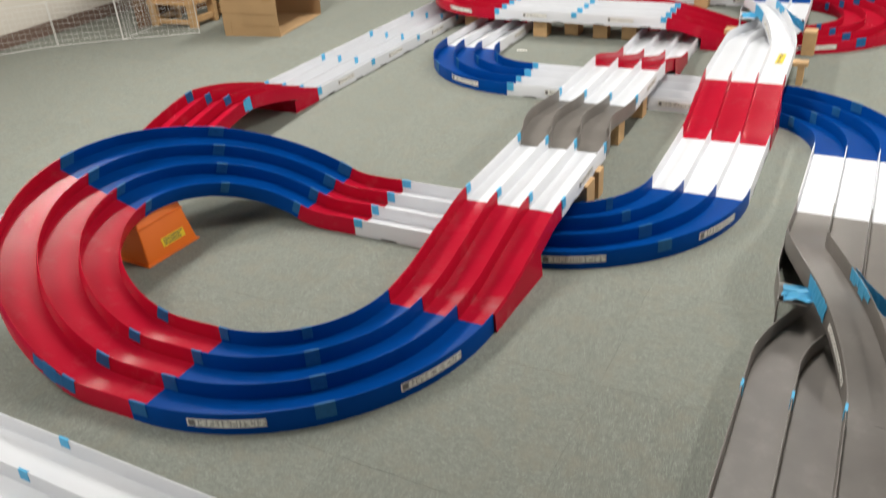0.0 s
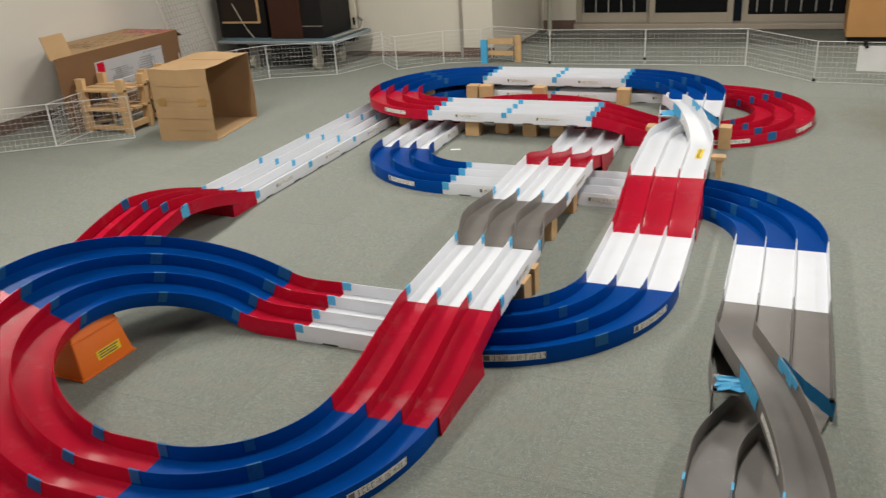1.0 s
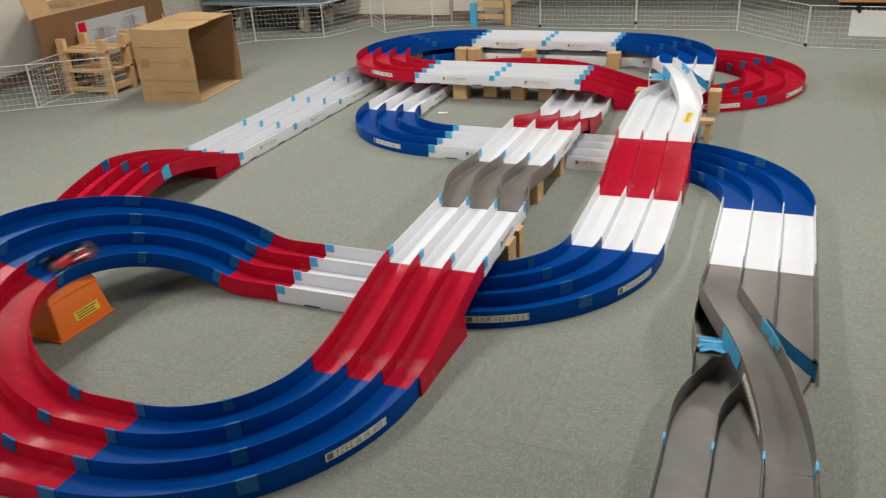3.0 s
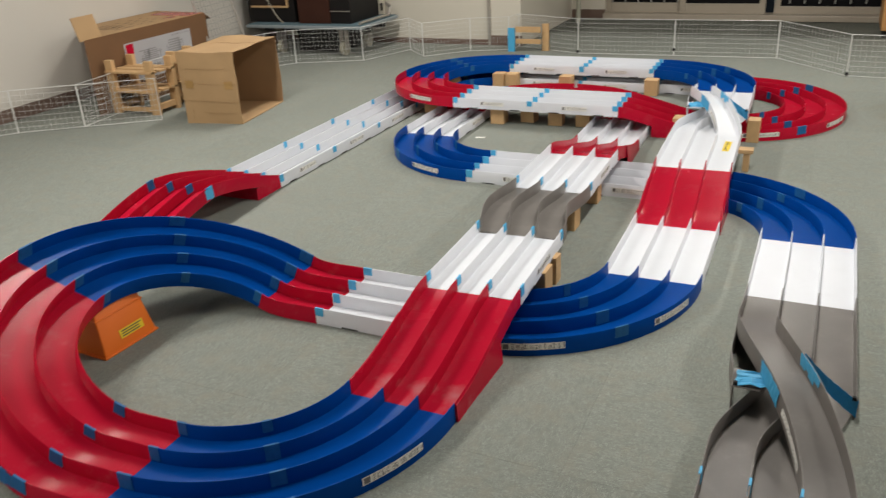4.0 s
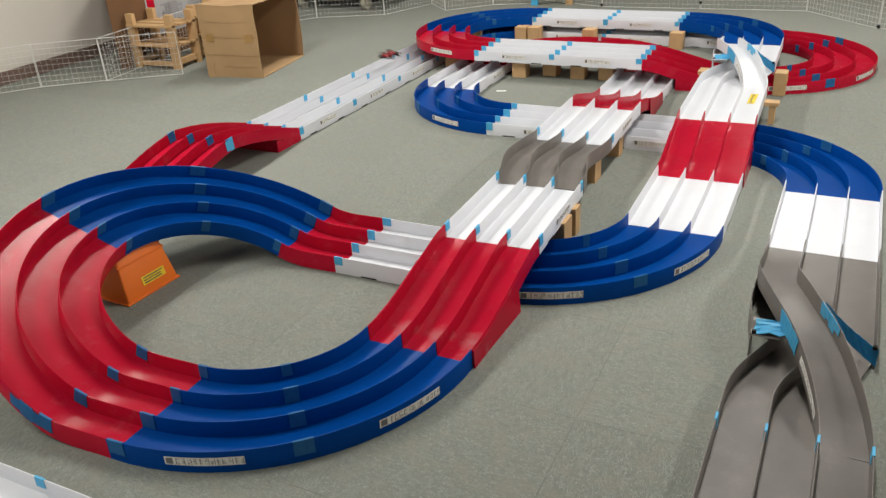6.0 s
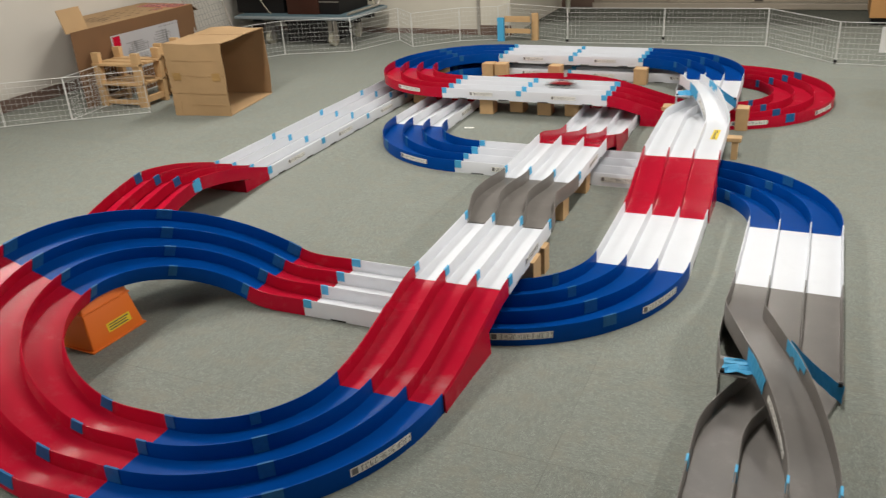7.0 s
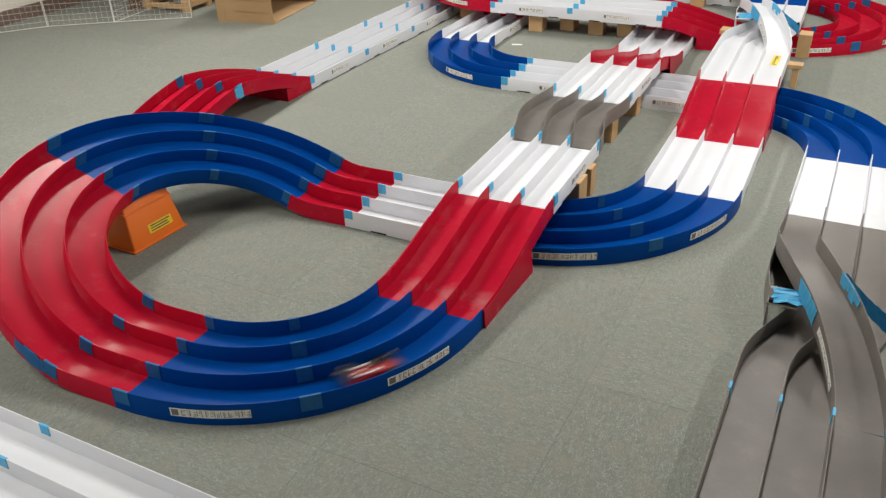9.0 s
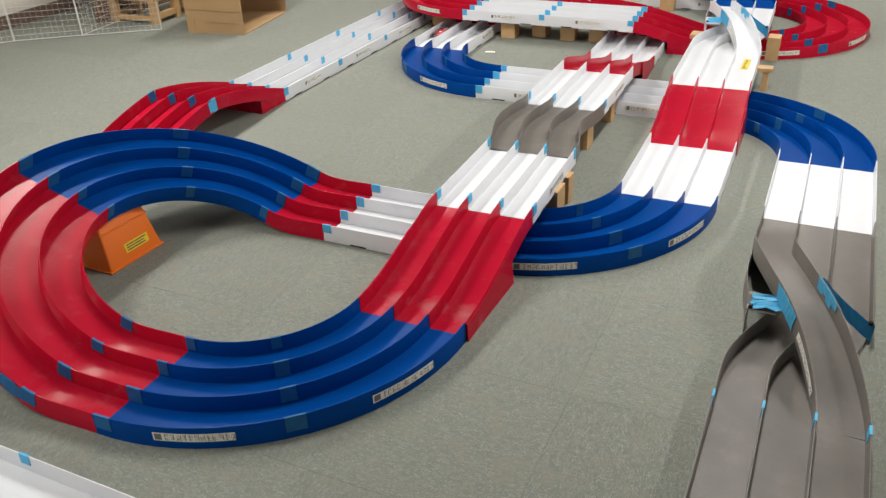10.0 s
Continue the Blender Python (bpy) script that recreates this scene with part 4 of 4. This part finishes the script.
part("body", boxed(-3.49, 6.48, 0.291, -3.145, 7.06, 1.2, bevel=0.004), REDWOOD, c2)
part("side_panel", boxed(-3.144, 6.50, 0.291, -2.925, 7.04, 1.15, bevel=0.003), BLACK, c2)
part("trim_strip", boxed(-3.14, 6.494, 0.40, -2.93, 6.50, 0.408), METAL, c2)
c3 = tagged(new("cream_panel"), "cream metal panel standing upright on a trolley", "panel")
part("plate", boxed(-3.29, 7.075, 0.291, -2.88, 7.10, 1.2, bevel=0.004), material("cream_metal", (0.50, 0.45, 0.36), 0.5), c3)
part("latch", boxed(-2.915, 7.06, 0.33, -2.895, 7.075, 0.40), BLACK, c3)


def leaning_mesh():
    e = tagged(new("wire_panel"), "grey wire grid panel leaning against the side wall", "wire panel")
    e.matrix_basis = pose(-3.60, 5.38, 0, 0, 0, 100) @ pose(0, 0, 0, -14, 0, 0)
    W, Hh = 0.62, 1.5
    for p, q in (((0, 0, 0), (0, 0, Hh)), ((W, 0, 0), (W, 0, Hh)), ((0, 0, 0), (W, 0, 0)), ((0, 0, Hh), (W, 0, Hh))):
        bm = bmesh.new()
        tube(bm, p, q, 0.010, 8)
        part("frame_bar", bm, METAL, e)
    bm = bmesh.new()
    for i in range(1, 12):
        tube(bm, (W * i / 12, 0, 0), (W * i / 12, 0, Hh), 0.0016, 4)
    for i in range(1, 30):
        tube(bm, (0, 0, Hh * i / 30), (W, 0, Hh * i / 30), 0.0026, 4)
    part("wire_mesh", bm, material("grey_wire", (0.30, 0.29, 0.27), 0.5), e)


leaning_mesh()


# ---- wooden furniture by the fence ----
BROWN = material("mid_brown_veneer", (0.26, 0.115, 0.035), 0.45, vary=0.15, scale=5)
BROWN_D = material("deep_brown_veneer", (0.10, 0.038, 0.018), 0.45, vary=0.15, scale=5)


PALE_BROWN = material("pale_brown_veneer", (0.34, 0.17, 0.06), 0.5, vary=0.15, scale=5)
YELLOW_CLOTH = material("yellow_cloth", (0.75, 0.46, 0.01), 0.85, vary=0.1, scale=20)


def drape(x0, x1, y, z, drop):
    """A cloth folded over the top edge of a board."""
    bm = bmesh.new()
    rows = []
    for i in range(9):
        u = i / 8
        x, d = x0 + (x1 - x0) * u, drop * (0.75 + 0.25 * math.sin(u * 7))
        rows.append([bm.verts.new(v) for v in ((x, y - 0.022, z - d), (x, y - 0.020, z), (x, y - 0.012, z + 0.008), (x, y + 0.012, z + 0.008), (x, y + 0.020, z), (x, y + 0.022, z - d * 0.8))])
    for m, n in zip(rows, rows[1:]):
        for i in range(5):
            bm.faces.new((m[i], m[i + 1], n[i + 1], n[i]))
    bmesh.ops.solidify(bm, geom=list(bm.faces), thickness=0.003)
    return bm


def wedge():
    e = tagged(new("wooden_stand"), "brown wooden stand with a sloping top on a plinth", "wooden stand")
    bm = bmesh.new()
    prof = [(2.335, 0.08), (2.335, 0.47), (2.36, 0.47), (2.86, 0.09), (2.86, 0.08)]
    a = [bm.verts.new((x, 5.15, z)) for x, z in prof]
    b = [bm.verts.new((x, 5.18, z)) for x, z in prof]
    bm.faces.new(a)
    bm.faces.new(b[::-1])
    for i in range(5):
        bm.faces.new((a[i], b[i], b[(i + 1) % 5], a[(i + 1) % 5]))
    part("side_board", bm, BROWN, e)
    slant = math.degrees(math.atan2(0.38, 0.50))
    part("sloping_top", boxed(0.0, 0.0, 0.0, 0.64, 0.46, 0.018, bevel=0.002, m=pose(2.352, 5.14, 0.476, 0, slant, 0)), PALE_BROWN, e, "paler brown sloping board")
    part("far_side", boxed(2.40, 5.55, 0.08, 2.50, 5.58, 0.34), BROWN, e)
    part("plinth", boxed(2.335, 5.06, 0, 2.95, 5.60, 0.08, bevel=0.004), BROWN, e)
    panel = tagged(new("upright_board"), "dark brown upright wooden board with a yellow cloth over it", "board")
    part("board", boxed(2.27, 5.78, 0, 2.47, 5.81, 0.44, bevel=0.002), BROWN_D, panel)
    part("foot", boxed(2.30, 5.72, 0, 2.34, 5.88, 0.03), BROWN_D, panel)
    cl = finish("yellow_cloth", crumpled(drape(2.285, 2.465, 5.795, 0.441, 0.09), 0.004), YELLOW_CLOTH)
    tagged(cl, "crumpled yellow cloth hung over the dark wooden board", "cloth")
    pk = finish("wooden_offcut", boxed(-0.12, -0.06, 0, 0.12, 0.06, 0.06, bevel=0.003), BROWN)
    pk.matrix_basis = pose(2.30, 6.15, 0, 0, 0, 25)
    tagged(pk, "brown wooden offcut on the carpet by the fence", "offcut")


wedge()


# ---- racing car ----
def race_car():
    e = tagged(new("model_car"), "small red four-wheel-drive model racing car on the track", "toy car")
    part("chassis", boxed(-0.028, -0.075, 0.008, 0.028, 0.072, 0.020, bevel=0.003), BLACK, e)
    bm = bmesh.new()
    prof = [(0.074, 0.016, 0.010), (0.045, 0.026, 0.016), (0.020, 0.036, 0.022), (-0.010, 0.044, 0.024), (-0.045, 0.034, 0.026), (-0.070, 0.028, 0.022)]
    rings = []
    for y, z, w in prof:
        rings.append([bm.verts.new(c) for c in ((-w, y, 0.018), (-w, y, z * 0.8), (-w * 0.5, y, z), (w * 0.5, y, z), (w, y, z * 0.8), (w, y, 0.018))])
    for a, b in zip(rings, rings[1:]):
        for i in range(6):
            bm.faces.new((a[i], a[(i + 1) % 6], b[(i + 1) % 6], b[i]))
    bm.faces.new(rings[0][::-1])
    bm.faces.new(rings[-1])
    part("body", bm, CAR_RED, e, smooth=True)
    part("canopy", boxed(-0.011, -0.022, 0.040, 0.011, 0.012, 0.050, bevel=0.004), BLACK, e)
    part("wing", boxed(-0.036, -0.080, 0.044, 0.036, -0.060, 0.047, bevel=0.001), BLACK, e)
    for x in (-0.017, 0.017):
        part("side_stripe", boxed(x - 0.004, -0.045, 0.0365, x + 0.004, 0.000, 0.0385, m=pose(0, 0, 0)), WIRE, e, "white stripe")
    part("front_bumper", boxed(-0.045, 0.070, 0.010, 0.045, 0.079, 0.014, bevel=0.001), BLACK, e)
    part("rear_bumper", boxed(-0.045, -0.082, 0.012, 0.045, -0.073, 0.016, bevel=0.001), BLACK, e)
    for x in (-0.040, 0.040):
        for y in (-0.042, 0.040):
            bm = bmesh.new()
            tube(bm, (x - 0.009, y, 0.0135), (x + 0.009, y, 0.0135), 0.0135, 16)
            w = part("wheel", bm, BLACK, e, smooth=True)
            bm = bmesh.new()
            s = 1 if x > 0 else -1
            tube(bm, (x + s * 0.0085, y, 0.0135), (x + s * 0.0098, y, 0.0135), 0.008, 12)
            part("rim", bm, WIRE, w)
    for y in (-0.078, 0.075):
        for x in (-0.046, 0.046):
            bm = bmesh.new()
            tube(bm, (x, y, 0.012), (x, y, 0.020), 0.0075, 12)
            part("roller", bm, METAL, e)
    return e


CAR = race_car()

# ---- carpet tiles ----
tile_mesh = finish("carpet_tile", boxed(-0.2498, -0.2498, -0.0035, 0.2498, 0.2498, 0.0, bevel=0.0004), CARPET, floor)
tile_blue = tile_mesh.data.copy()
tile_blue.materials[0] = CARPET_BLUE
for i in range(18):
    for j in range(17):
        x, y = -4.09 + 0.5 * i, -0.31 + 0.5 * j
        blue = x > 1.85 and 1.15 < y < 3.15
        t = new("carpet_tile", tile_blue if blue else tile_mesh.data) if i or j else tile_mesh
        t.parent = floor
        t.matrix_basis = pose(x, y, 0, 0, 0, 90 * ((i + j) % 2))

bm = bmesh.new()
for i in range(18):
    for j in range(1, 7):
        x, y = -4.09 + 0.5 * i, -0.31 - 0.5 * j
        box(bm, x - 0.2498, max(y - 0.2498, Y0), -0.0035, x + 0.2498, y + 0.2498, 0.0)
part("carpet_field", bm, CARPET, floor)["kind"] = "stuff"


# ---- movement ----
DRIVE = [(0.0, -0.24), (0.2, 0.89), (0.3, 1.44), (0.4, 2.02), (2.3, 13.44), (2.4, 14.1), (2.5, 14.67), (2.6, 15.23), (2.7, 15.67), (3.8, 22.55), (4.2, 25.03), (4.6, 27.76), (4.7, 28.35), (4.8, 28.97), (4.9, 29.58), (5.7, 35.08), (7.0, 42.69), (7.8, 46.94), (8.0, 48.07), (8.1, 48.69), (8.2, 49.29), (8.3, 50.01), (8.5, 51.13), (8.6, 51.75), (8.7, 52.2), (9.0, 53.74), (9.1, 54.31), (9.2, 54.94), (9.3, 55.54), (9.4, 56.14), (9.5, 56.8), (9.6, 57.3), (10.0, 59.34)]


def motions():
    pts = [ROUTE[0][0]] + [f for path in ROUTE for f in path[1:]]
    run_at = [0.0]
    for p, q in zip(pts, pts[1:]):
        run_at.append(run_at[-1] + (q[0] - p[0]).length)
    lap = run_at[-1]

    def place(s):
        s %= lap
        i = min(max(int(np.searchsorted(run_at, s)) - 1, 0), len(pts) - 2)
        f = (s - run_at[i]) / max(1e-6, run_at[i + 1] - run_at[i])
        return tuple(u.lerp(v, f) for u, v in zip(pts[i], pts[i + 1]))

    LANES = [(-9.0, 1.0), (12.84, 1.0), (13.63, -1.0), (lap - 5.4, -1.0), (lap - 5.0, 0.0), (lap + 13.11, 0.0), (lap + 13.51, 1.0), (lap * 2 + 20, 1.0)]
    rows = []
    for n in range(301):
        t = n / 30
        s = float(np.interp(t, [a for a, _ in DRIVE], [b for _, b in DRIVE]))
        off = float(np.interp(s, [a for a, _ in LANES], [b for _, b in LANES])) * LANE
        hop = 0.0
        for start in (0.0, lap):
            hop = max(hop, 0.26 * (1 - ((s - start - 1.58) / 1.08) ** 2))
        for crest_at, high, half in ((8.25, 0.045, 0.42), (22.22, 0.075, 0.48)):
            hop = max(hop, high * (1 - ((s % lap - crest_at) / half) ** 2))
        if 12.54 < s < 13.66:
            b = s - 12.54
            hop = 0.098 * (smooth(b, 0.05, 0.56) - smooth(b, 0.66, 1.06))
        p, r, k = place(s)
        q = place(s + 0.03)[0] - place(s - 0.03)[0]
        fwd = q.normalized()
        up = r.cross(fwd).normalized()
        m = Matrix((r, fwd, up)).transposed().to_4x4()
        m.translation = p + r * off + k * (0.001 + hop)
        rows.append((t, m))
    walk(CAR, rows)


motions()
